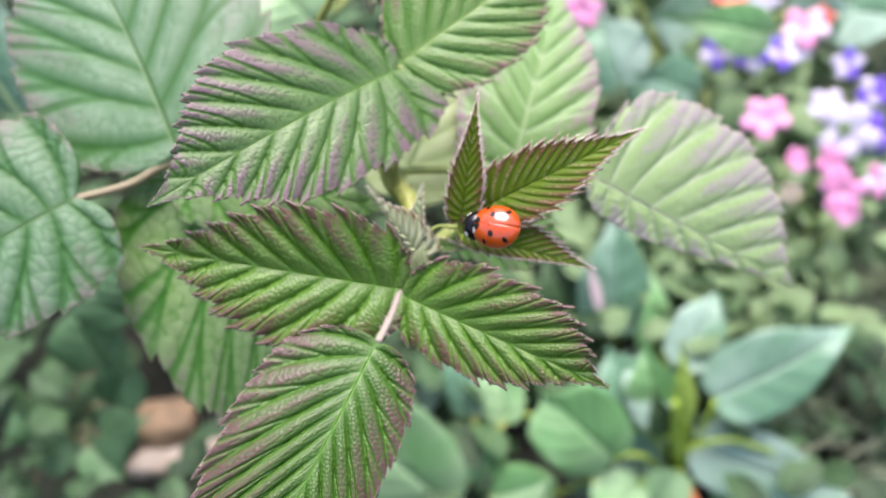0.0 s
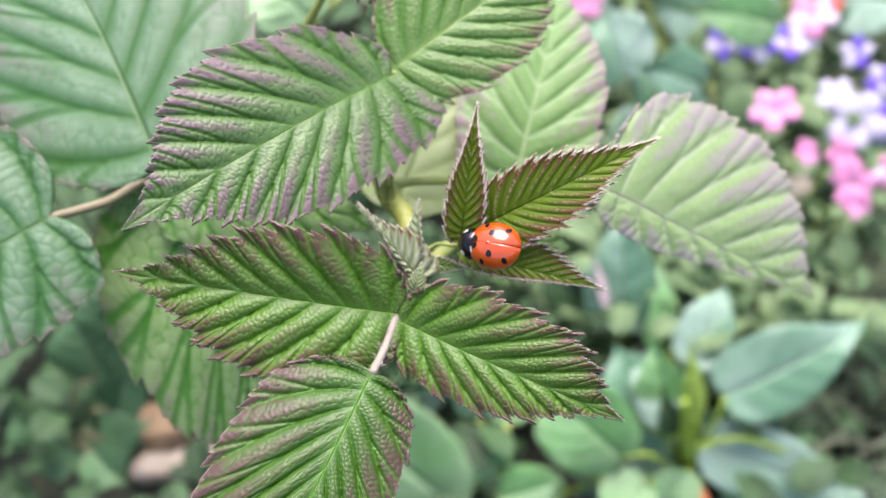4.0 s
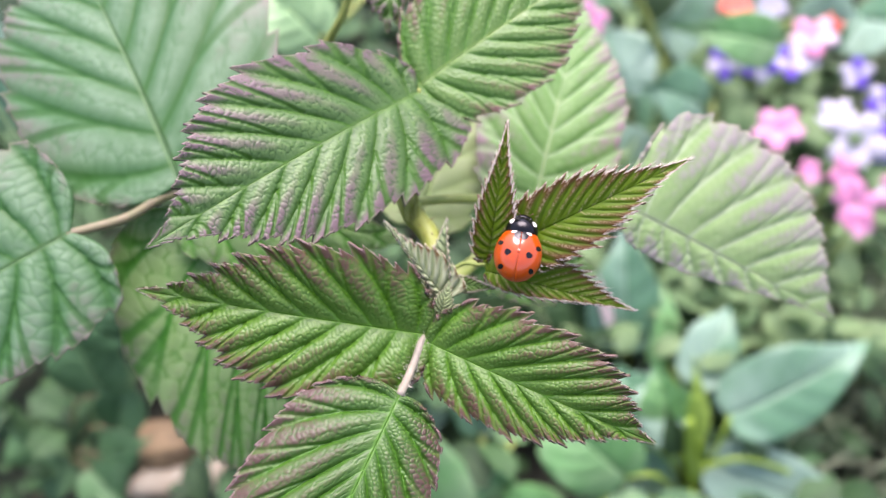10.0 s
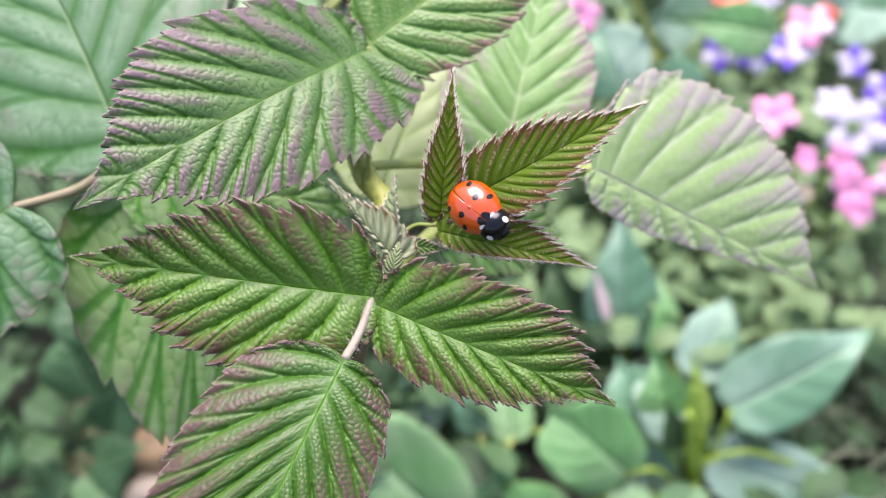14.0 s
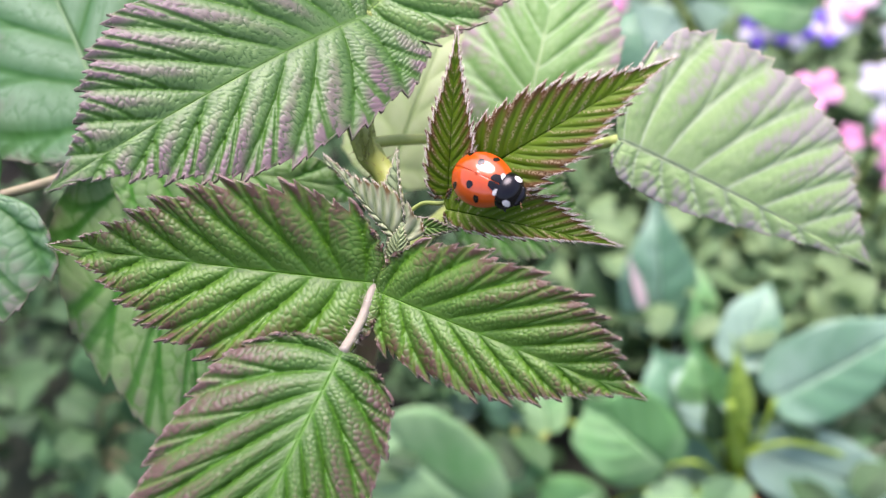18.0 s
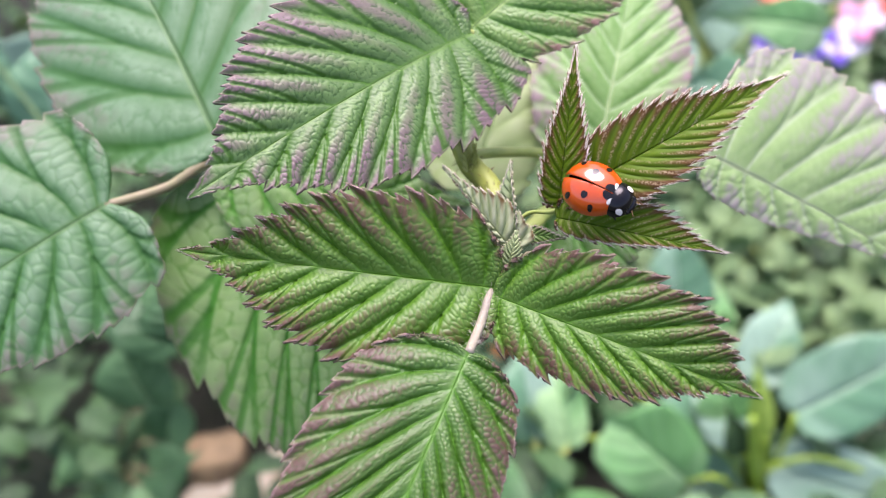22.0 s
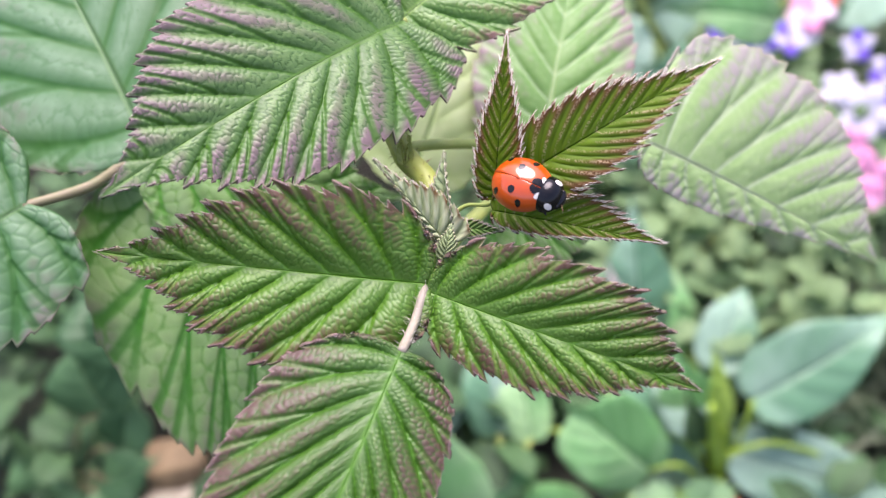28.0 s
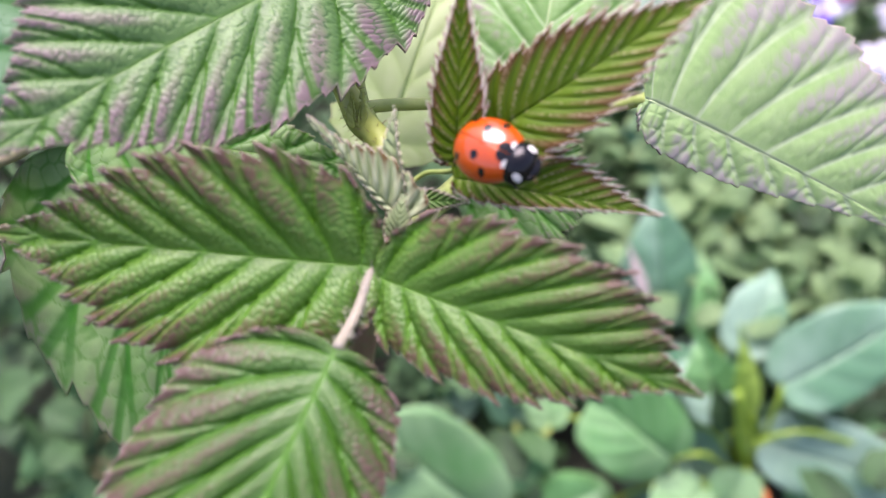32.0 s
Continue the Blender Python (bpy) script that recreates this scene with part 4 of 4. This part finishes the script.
FLOWERS = [
    ((0.2450, 0.3490, 0.0640), 0.0185, M_PETAL, None, "large white flower on a thin green stalk"),
    ((0.2560, 0.3500, 0.0600), 0.016, M_VIOLET, None, "violet flower under a large white one"),
    ((0.2636, 0.3548, 0.0542), 0.014, M_VIOLET, None, "violet flower on a thin green stalk"),
    ((0.2380, 0.3696, 0.0666), 0.012, M_PETAL, None, "white flower on a thin green stalk"),
    ((0.2674, 0.4146, 0.0652), 0.011, M_PETAL, M_VIOLET, "white flower edged with violet on a thin green stalk"),
    ((0.1706, 0.3951, 0.0880), 0.012, M_PETAL, M_VIOLET, "small violet and white flower on a thin green stalk"),
    ((0.1957, 0.4027, 0.0813), 0.012, M_VIOLET, M_PETAL, "small violet flower on a thin green stalk"),
    ((0.2199, 0.4120, 0.0760), 0.012, M_PETAL, M_VIOLET, "small white and violet flower on a thin green stalk"),
    ((0.2394, 0.4332, 0.0808), 0.0155, M_BLUSH, M_PINK, "white flower flushed pink on a thin green stalk"),
    ((0.2500, 0.4380, 0.0830), 0.010, M_SCARLET, None, "small scarlet flower on a thin green stalk"),
    ((0.2330, 0.4218, 0.0712), 0.010, M_PETAL, None, "white flower on a thin green stalk"),
    ((0.2548, 0.4565, 0.0743), 0.013, M_SCARLET, M_PETAL, "scarlet flower on a thin green stalk"),
    ((0.1960, 0.4660, 0.0840), 0.012, M_SCARLET, None, "scarlet flower on a thin green stalk"),
    ((0.2200, 0.4640, 0.0830), 0.011, M_PETAL, None, "white flower on a thin green stalk"),
    ((0.2842, 0.4003, 0.0532), 0.012, M_VIOLET, M_PETAL, "violet flower on a thin green stalk"),
    ((0.1471, 0.2674, 0.1440), 0.011, M_PINK, None, "pink flower on a thin green stalk"),
    ((0.1730, 0.2709, 0.1143), 0.007, M_PINK, None, "small pink flower on a thin green stalk"),
    ((0.1947, 0.2771, 0.1064), 0.01, M_PINK, None, "pink flower on a thin green stalk"),
    ((0.2004, 0.2662, 0.0973), 0.012, M_PINK, None, "pink flower on a thin green stalk"),
    ((0.2018, 0.2586, 0.0909), 0.008, M_PINK, None, "pink flower on a thin green stalk"),
    ((0.2418, 0.2990, 0.0727), 0.01, M_PETAL, M_PINK, "pale pink flower on a thin green stalk"),
    ((0.0882, 0.4242, 0.0993), 0.013, M_PINK, None, "pink flower on a thin green stalk"),
    ((0.1227, 0.4476, 0.0668), 0.008, M_PINK, None, "pink bud on a thin green stalk"),
    ((0.1932, 0.2930, 0.0676), 0.007, M_STALK, None, "faded peach flower on a thin green stalk"),
    ((0.1146, 0.1400, 0.0160), 0.008, M_ORANGE, None, "orange flower under the broad leaves"),
    ((0.0021, 0.2496, 0.0051), 0.007, M_ORANGE, None, "small orange flower on a thin stalk"),
]
for i, (place, size, petal, rim, label) in enumerate(FLOWERS):
    f = flower("flower", place, size, petal, rim, label, seed=200 + i)
    base = Vector((place[0] + 0.01 * math.sin(i), place[1] + 0.02, -0.01))
    s = stalk("flower_stalk", [base, base.lerp(Vector(place), 0.5) + Vector((0.006, 0.004, 0)), Vector(place) - Vector((0, -0.004, 0.008))], [0.0013, 0.0011, 0.0009], M_GREENSTALK, f, sides=6)
    s.location = -f.location


petal = leaf("fallen_petal", (0.0776, 0.2170, 0.0651), (0.0706, 0.2362, 0.0839), 0.0028, 0.0025, M_FADED, None, 0, "", veins=4, per=4, across=5, teeth=0.0, pleat=0.0, fold=0.2, arch=0.03, plump=OVAL)
tagged(petal, "faded pale pink petal lying on a spear-shaped leaf", "petal")


def stone(name, place, size, material, label, seed, turn=0.0):
    bm = bmesh.new()
    bmesh.ops.create_icosphere(bm, subdivisions=3, radius=1)
    for v in bm.verts:
        k = 1 + 0.25 * noise.noise(v.co * 1.3 + Vector((seed, 0, 0))) + 0.08 * noise.noise(v.co * 4 + Vector((seed, 0, 0)))
        v.co = Vector([math.copysign(abs(c) ** 0.55, c) for c in v.co])
        v.co = Vector((v.co.x * size[0], v.co.y * size[1], v.co.z * size[2])) * k
    me = bpy.data.meshes.new(name)
    bm.to_mesh(me)
    bm.free()
    me.materials.append(material)
    me.polygons.foreach_set("use_smooth", [True] * len(me.polygons))
    ob = new(name, me)
    ob.location = (place[0], place[1], size[2] * 0.4 - 0.005)
    ob.rotation_euler = (0, 0, turn)
    return tagged(ob, label, "stone")


stone("stone", (-0.1474, 0.1872, 0.0100), (0.015, 0.0125, 0.012), M_STONE, "blocky ochre stone half sunk in dark soil", 1, 0.15)
stone("stone", (-0.1451, 0.1675, 0.0050), (0.0175, 0.0075, 0.005), M_CHALK, "pale flat stone on dark soil", 2, 0.1)
stone("stone", (-0.1130, 0.1865, 0.0100), (0.0065, 0.026, 0.008), M_CHALK, "long pale ochre stone on dark soil", 3, -0.3)
stone("stone", (-0.1104, 0.2123, 0.0000), (0.006, 0.016, 0.006), M_STONE, "long ochre stone on dark soil", 4, -0.2)


# ---- ground cover and turf ----
STONES = [(-0.1463, 0.1886, 0.0000), (-0.1407, 0.1647, 0.0000), (-0.1149, 0.1807, 0.0000), (-0.1141, 0.2037, 0.0000)]


def cover(name, label, count, xs, ys, sizes, high, material, seed):
    rng = random.Random(seed)
    verts, faces, maps = [], [], []
    for _ in range(count):
        x, y = rng.uniform(*xs), rng.uniform(*ys)
        if math.hypot((2 * x - xs[0] - xs[1]) / (xs[1] - xs[0]), (2 * y - ys[0] - ys[1]) / (ys[1] - ys[0])) > rng.uniform(0.85, 1.25):
            continue
        if min(math.hypot(x - p[0], y - p[1]) for p in STONES) < 0.026 and rng.random() < 0.95:
            continue
        L = rng.uniform(*sizes)
        v, f, m = leaf_shape(L, L * 0.34, L * 0.34, veins=4, per=2, across=3, teeth=0.0, pleat=0.0006, fold=0.25, arch=0.12, plump=OVAL)
        M = Matrix.Translation((x, y, rng.uniform(0.005, high))) @ Euler((rng.uniform(-0.3, 0.9), rng.uniform(-0.5, 0.5), rng.uniform(0, 6.28))).to_matrix().to_4x4()
        o = len(verts)
        verts += [M @ Vector(p) for p in v]
        faces += [tuple(k + o for k in g) for g in f]
        maps += m
    ob = mesh_part(name, verts, faces, material)
    put_map(ob.data, maps)
    tagged(ob, label, "ground cover", kind="stuff")


def turf():
    rng = random.Random(12)
    verts, faces, maps = [], [], []
    for k in range(84000):
        # a thin wide sheet and a thicker patch beside the border
        if k % 3 == 0:
            x, y = rng.uniform(0.1, 1.2), rng.uniform(0.0, 1.5)
        else:
            x, y = rng.uniform(0.05, 0.68), rng.uniform(-0.12, 0.94)
            if math.hypot((x - 0.365) / 0.315, (y - 0.41) / 0.53) > rng.uniform(0.6, 1.05):
                continue
        if math.hypot((x - 0.6) / 0.6, (y - 0.7) / 0.8) > rng.uniform(0.7, 1.1):
            continue
        if x < 0.2 + 0.03 * math.sin(y * 9) and rng.random() < 0.6:
            continue
        h, a, lean = rng.uniform(0.02, 0.06), rng.uniform(0, 6.28), rng.uniform(0.2, 1.3)
        d, w = Vector((math.cos(a), math.sin(a), 0)), rng.uniform(0.0008, 0.0018)
        s = Vector((-d.y, d.x, 0)) * w
        o = len(verts)
        for k in range(4):
            t = k / 3
            p = Vector((x, y, -0.012)) + d * h * lean * t * t + Vector((0, 0, h * t * (1 - 0.35 * lean * t * 0.6)))
            verts += [p - s * (1 - t * 0.9), p + s * (1 - t * 0.9)]
            maps += [(0.3, 0.6), (0.5, 0.6)]
        for k in range(3):
            b = o + 2 * k
            faces.append((b, b + 1, b + 3, b + 2))
    ob = mesh_part("turf", verts, faces, M_GRASS)
    put_map(ob.data, maps)
    tagged(ob, "thin worn grass at the edge of the border", "grass", kind="stuff")


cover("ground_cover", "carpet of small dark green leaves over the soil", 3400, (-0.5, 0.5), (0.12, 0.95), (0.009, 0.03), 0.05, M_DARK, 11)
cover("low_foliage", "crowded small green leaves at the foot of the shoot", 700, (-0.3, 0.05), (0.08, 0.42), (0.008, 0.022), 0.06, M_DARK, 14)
cover("low_foliage", "tangle of small mid-green leaves along the border", 1700, (0.03, 0.25), (0.2, 0.6), (0.01, 0.024), 0.065, M_OLIVE, 13)
turf()


# ---- ladybird ----
def dome(rx, ry, rz, a0, a1, power=2.0, rows=14, cols=20, taper=0.0):
    """Part of a domed shell between two headings a0 and a1 (degrees from +x), from rim to crown."""
    verts, faces = [], []
    for i in range(rows + 1):
        e = math.pi / 2 * i / rows
        for j in range(cols + 1):
            a = radians(a0 + (a1 - a0) * j / cols)
            c = math.cos(e)
            x, y, z = rx * c * math.cos(a), ry * c * math.sin(a), rz * math.sin(e)
            verts.append((x * (1 + taper * y / ry), y, z))
    for i in range(rows):
        for j in range(cols):
            b = i * (cols + 1) + j
            faces.append((b, b + 1, b + cols + 2, b + cols + 1))
    return verts, faces


def patch(rx, ry, rz, taper, cx, cy, sx, sy, lift=0.00002, turn=0.0, keep=None, lobes=0.0):
    """A thin blot laid on a domed shell, centred over (cx, cy)."""
    verts, faces = [], []

    def on(x, y):
        x0 = x / (1 + taper * y / ry)
        k = max(1 - (x0 / rx) ** 2 - (y / ry) ** 2, 0.0)
        n = Vector((x0 / rx ** 2, y / ry ** 2, rz * math.sqrt(k) / rz ** 2)).normalized()
        return Vector((x, y, rz * math.sqrt(k))) + n * lift

    rings, seg = 4, 16
    verts.append(on(cx, cy))
    for i in range(1, rings + 1):
        for j in range(seg):
            a = 2 * math.pi * j / seg
            rr = i / rings * (1 + lobes * math.cos(3 * a))
            dx, dy = sx * rr * math.cos(a), sy * rr * math.sin(a)
            x, y = cx + dx * math.cos(turn) - dy * math.sin(turn), cy + dx * math.sin(turn) + dy * math.cos(turn)
            if keep:
                x = max(x, 0.00003) if keep > 0 else min(x, -0.00003)
            verts.append(on(x, y))
    for j in range(seg):
        faces.append((0, 1 + j, 1 + (j + 1) % seg))
        for i in range(rings - 1):
            b, c = 1 + i * seg + j, 1 + i * seg + (j + 1) % seg
            faces.append((b, b + seg, c + seg, c))
    return verts, faces


def child(name, vf, material, parent, place=(0, 0, 0), label=""):
    ob = mesh_part(name, vf[0], vf[1], material, None, label)
    ob.parent = parent
    ob.location = place
    return ob


def ladybird():
    bug = thing("ladybird", (0, 0, 0), "seven-spot ladybird, glossy orange-red with black spots, on a young raspberry leaf", "ladybird")
    mm = 0.001
    rx, ry, rz, tp = 2.4 * mm, 2.85 * mm, 2.0 * mm, 0.05
    z0 = 0.55 * mm
    hinge = Vector((0, 2.3 * mm, z0))
    # belly
    bm = bmesh.new()
    bmesh.ops.create_uvsphere(bm, u_segments=24, v_segments=12, radius=1)
    belly = ([(v.co.x * 2.15 * mm, v.co.y * 2.6 * mm, z0 + v.co.z * (0.9 * mm if v.co.z > 0 else 0.4 * mm)) for v in bm.verts], [tuple(v.index for v in f.verts) for f in bm.faces])
    bm.free()
    child("abdomen", belly, M_BLACK, bug)
    cases = []
    for side in (-1, 1):
        v, f = dome(rx, ry, rz, 90 if side < 0 else -90, 270 if side < 0 else 90, taper=-tp)
        v = [(x if abs(x) > 0.00001 else side * 0.00001, y, z) for x, y, z in v]
        case = child("wing_case", ([Vector(p) - Vector((0, hinge.y, 0)) for p in v], f), M_RED, bug, hinge)
        m = case.modifiers.new("thickness", "SOLIDIFY")
        m.thickness, m.offset = 0.00006, -1.0
        for cx, cy, sx, sy, lob in ((1.85, 0.65, 0.26, 0.24, 0.04), (1.05, -0.2, 0.32, 0.3, 0.06), (1.5, -1.65, 0.27, 0.25, 0.04)):
            pv, pf = patch(rx, ry, rz, -tp, side * cx * mm, cy * mm, sx * mm, sy * mm, lobes=lob)
            child("spot", ([Vector(p) - Vector((0, hinge.y, 0)) for p in pv], pf), M_SPOT, case)
        pv, pf = patch(rx, ry, rz, -tp, side * 0.26 * mm, 1.72 * mm, 0.46 * mm, 0.52 * mm, keep=side)
        child("spot", ([Vector(p) - Vector((0, hinge.y, 0)) for p in pv], pf), M_SPOT, case, label="half of the shared black spot behind the neck")
        pv, pf = patch(rx, ry, rz, -tp, side * 0.7 * mm, 2.0 * mm, 0.34 * mm, 0.18 * mm, lift=0.000028, turn=-side * 0.5)
        child("pale_mark", ([Vector(p) - Vector((0, hinge.y, 0)) for p in pv], pf), M_WHITE, case)
        cases.append(case)
    # neck shield
    sx, sy, sz = 1.64 * mm, 1.36 * mm, 1.45 * mm
    shield = child("neck_shield", dome(sx, sy, sz, 0, 360, rows=10, cols=28), M_BLACK, bug, (0, 2.4 * mm, z0 + 0.02 * mm))
    for side in (-1, 1):
        child("pale_mark", patch(sx, sy, sz, 0, side * 1.12 * mm, 0.66 * mm, 0.2 * mm, 0.3 * mm, turn=side * 0.5), M_WHITE, shield, label="white corner mark")
    hx, hy, hz = 0.92 * mm, 0.6 * mm, 0.6 * mm
    headp = child("head", dome(hx, hy, hz, 0, 360, rows=8, cols=20), M_BLACK, bug, (0, 3.45 * mm, z0 - 0.1 * mm))
    for side in (-1, 1):
        child("pale_mark", patch(hx, hy, hz, 0, side * 0.42 * mm, 0.05 * mm, 0.08 * mm, 0.08 * mm), M_WHITE, headp)
        v, f = dome(0.2 * mm, 0.24 * mm, 0.22 * mm, 0, 360, rows=6, cols=12)
        child("eye", ([(x + side * 0.68 * mm, y + 0.12 * mm, z + 0.22 * mm) for x, y, z in v], f), M_BLACK, headp)
        child("feeler", tube([(side * 0.4 * mm, 0.45 * mm, 0.2 * mm), (side * 0.68 * mm, 0.65 * mm, 0.25 * mm), (side * 0.85 * mm, 0.8 * mm, 0.2 * mm)], [0.04 * mm, 0.035 * mm, 0.055 * mm], 6), M_BRISTLE, headp)
        for y0, dy, reach in ((2.0, 0.9, 0.75), (0.5, 0.15, 1.0), (-0.9, -0.7, 0.95)):
            pts = [(side * 1.2 * mm, y0 * mm, 0.45 * mm), (side * 1.7 * reach * mm, (y0 + dy * 0.5) * mm, 0.4 * mm), (side * 1.95 * reach * mm, (y0 + dy * 0.8) * mm, 0.1 * mm), (side * 2.1 * reach * mm, (y0 + dy) * mm, 0.0)]
            child("leg", tube(pts, [0.2 * mm, 0.17 * mm, 0.1 * mm, 0.06 * mm], 8), M_BLACK, bug)
    return bug, cases


BUG, CASES = ladybird()

BUG_ROWS = [
    (0.0, 0.0060, 0.0549, 0.3081, -20.2, -31.8, 79.5),
    (0.5, 0.0058, 0.0550, 0.3082, -20.5, -31.9, 80.6),
    (1.0, 0.0058, 0.0549, 0.3081, -20.4, -31.9, 80.7),
    (2.0, 0.0058, 0.0550, 0.3081, -20.0, -31.9, 80.7),
    (2.5, 0.0055, 0.0548, 0.3080, -17.3, -31.6, 76.0),
    (4.5, 0.0057, 0.0550, 0.3081, -19.1, -31.9, 80.7),
    (5.0, 0.0060, 0.0550, 0.3081, -21.0, -32.0, 84.2),
    (5.5, 0.0060, 0.0551, 0.3082, -19.6, -32.0, 81.8),
    (6.0, 0.0060, 0.0550, 0.3081, -15.8, -31.8, 74.8),
    (6.5, 0.0058, 0.0550, 0.3081, -1.7, -29.0, 55.3),
    (7.0, 0.0054, 0.0553, 0.3083, 11.1, -23.2, 36.1),
    (7.2, 0.0053, 0.0554, 0.3084, 15.0, -20.8, 30.1),
    (7.4, 0.0052, 0.0555, 0.3085, 18.0, -19.0, 26.3),
    (7.6, 0.0051, 0.0556, 0.3085, 21.9, -15.2, 18.8),
    (7.8, 0.0050, 0.0557, 0.3086, 24.9, -12.2, 13.4),
    (8.0, 0.0049, 0.0559, 0.3087, 27.9, -7.4, 5.5),
    (8.2, 0.0048, 0.0560, 0.3088, 30.1, -4.1, 0.4),
    (8.5, 0.0045, 0.0561, 0.3089, 32.3, 5.7, -14.7),
    (9.0, 0.0044, 0.0562, 0.3089, 32.7, -3.4, -0.2),
    (9.5, 0.0045, 0.0561, 0.3089, 30.3, -13.0, 15.3),
    (9.8, 0.0046, 0.0560, 0.3088, 32.2, -5.7, 3.1),
    (10.0, 0.0048, 0.0560, 0.3088, 32.6, 2.9, -10.6),
    (10.3, 0.0047, 0.0562, 0.3090, 31.2, 10.9, -23.4),
    (10.6, 0.0047, 0.0565, 0.3092, 29.1, 16.6, -33.0),
    (10.8, 0.0047, 0.0567, 0.3093, 22.3, 25.4, -52.2),
    (11.0, 0.0046, 0.0568, 0.3095, 11.4, 31.6, -74.8),
    (11.2, 0.0049, 0.0568, 0.3094, 6.2, 36.0, -84.9),
    (11.4, 0.0051, 0.0567, 0.3094, -3.1, 39.5, -102.3),
    (11.5, 0.0052, 0.0567, 0.3093, -4.4, 40.9, -105.0),
    (11.6, 0.0053, 0.0567, 0.3093, -5.9, 42.3, -107.8),
    (11.8, 0.0054, 0.0566, 0.3093, -11.2, 44.3, -117.7),
    (12.0, 0.0056, 0.0566, 0.3093, -20.3, 43.9, -135.8),
    (12.5, 0.0057, 0.0564, 0.3092, -27.7, 37.3, -154.2),
    (13.0, 0.0057, 0.0563, 0.3091, -28.0, 36.4, -156.1),
    (13.5, 0.0056, 0.0562, 0.3090, -23.6, 39.2, -149.0),
    (14.0, 0.0056, 0.0561, 0.3090, -20.6, 40.2, -146.1),
    (14.5, 0.0056, 0.0562, 0.3090, -17.0, 38.7, -142.2),
    (16.5, 0.0054, 0.0560, 0.3089, -2.9, 31.7, -127.3),
    (17.0, 0.0055, 0.0560, 0.3089, -1.0, 29.1, -127.2),
    (17.5, 0.0055, 0.0561, 0.3089, -1.4, 29.4, -126.1),
    (18.0, 0.0054, 0.0561, 0.3090, -1.7, 29.6, -125.0),
    (18.5, 0.0053, 0.0560, 0.3089, -1.4, 30.0, -122.7),
    (19.0, 0.0052, 0.0559, 0.3088, -1.1, 30.4, -120.4),
    (19.5, 0.0052, 0.0559, 0.3088, -6.3, 28.3, -129.3),
    (20.0, 0.0053, 0.0560, 0.3088, -7.1, 28.4, -129.4),
    (20.5, 0.0051, 0.0560, 0.3089, -6.2, 29.0, -127.1),
    (21.0, 0.0049, 0.0561, 0.3090, -5.3, 29.5, -124.9),
    (21.5, 0.0048, 0.0562, 0.3090, -5.4, 29.5, -124.9),
    (22.0, 0.0049, 0.0562, 0.3090, -5.4, 29.6, -125.0),
    (22.5, 0.0049, 0.0562, 0.3090, -3.9, 30.1, -122.1),
    (23.0, 0.0049, 0.0561, 0.3089, -2.4, 30.6, -119.3),
    (23.5, 0.0049, 0.0561, 0.3089, -3.0, 30.4, -120.4),
    (24.0, 0.0048, 0.0562, 0.3090, -3.7, 30.3, -121.6),
    (24.5, 0.0047, 0.0562, 0.3090, -5.1, 29.6, -124.4),
    (25.0, 0.0048, 0.0562, 0.3090, -6.4, 29.0, -127.1),
    (25.5, 0.0048, 0.0562, 0.3091, -4.4, 29.6, -125.0),
    (27.5, 0.0046, 0.0559, 0.3089, 0.2, 29.6, -123.7),
    (28.0, 0.0045, 0.0558, 0.3088, 0.6, 29.2, -124.8),
    (28.5, 0.0044, 0.0559, 0.3088, 0.1, 28.9, -125.9),
    (29.0, 0.0044, 0.0559, 0.3089, -0.4, 28.7, -127.0),
    (29.5, 0.0044, 0.0559, 0.3089, -2.9, 27.2, -132.4),
    (30.0, 0.0046, 0.0559, 0.3089, -2.7, 27.2, -132.5),
    (31.0, 0.0045, 0.0558, 0.3088, -2.5, 27.1, -132.4),
    (32.0, 0.0048, 0.0555, 0.3085, -0.0, 28.2, -128.0),
]
# seconds, degrees by which the wing cases part
GAPE = [(0.0, 0.0), (12.0, 0.0), (18.5, 0.0), (19.5, 1.3), (21.0, 1.7), (23.0, 1.8), (24.5, 1.7), (25.5, 1.1), (27.5, 0.6), (28.5, 0.0), (32.0, 0.0)]


def motions():
    walk(BUG, [(t, pose(x, y, z, a, b, c)) for t, x, y, z, a, b, c in BUG_ROWS])
    for side, case in zip((-1, 1), CASES):
        h = case.location.copy()
        walk(case, [(t, pose(h.x, h.y, h.z, 0, 0, side * g)) for t, g in GAPE])


motions()
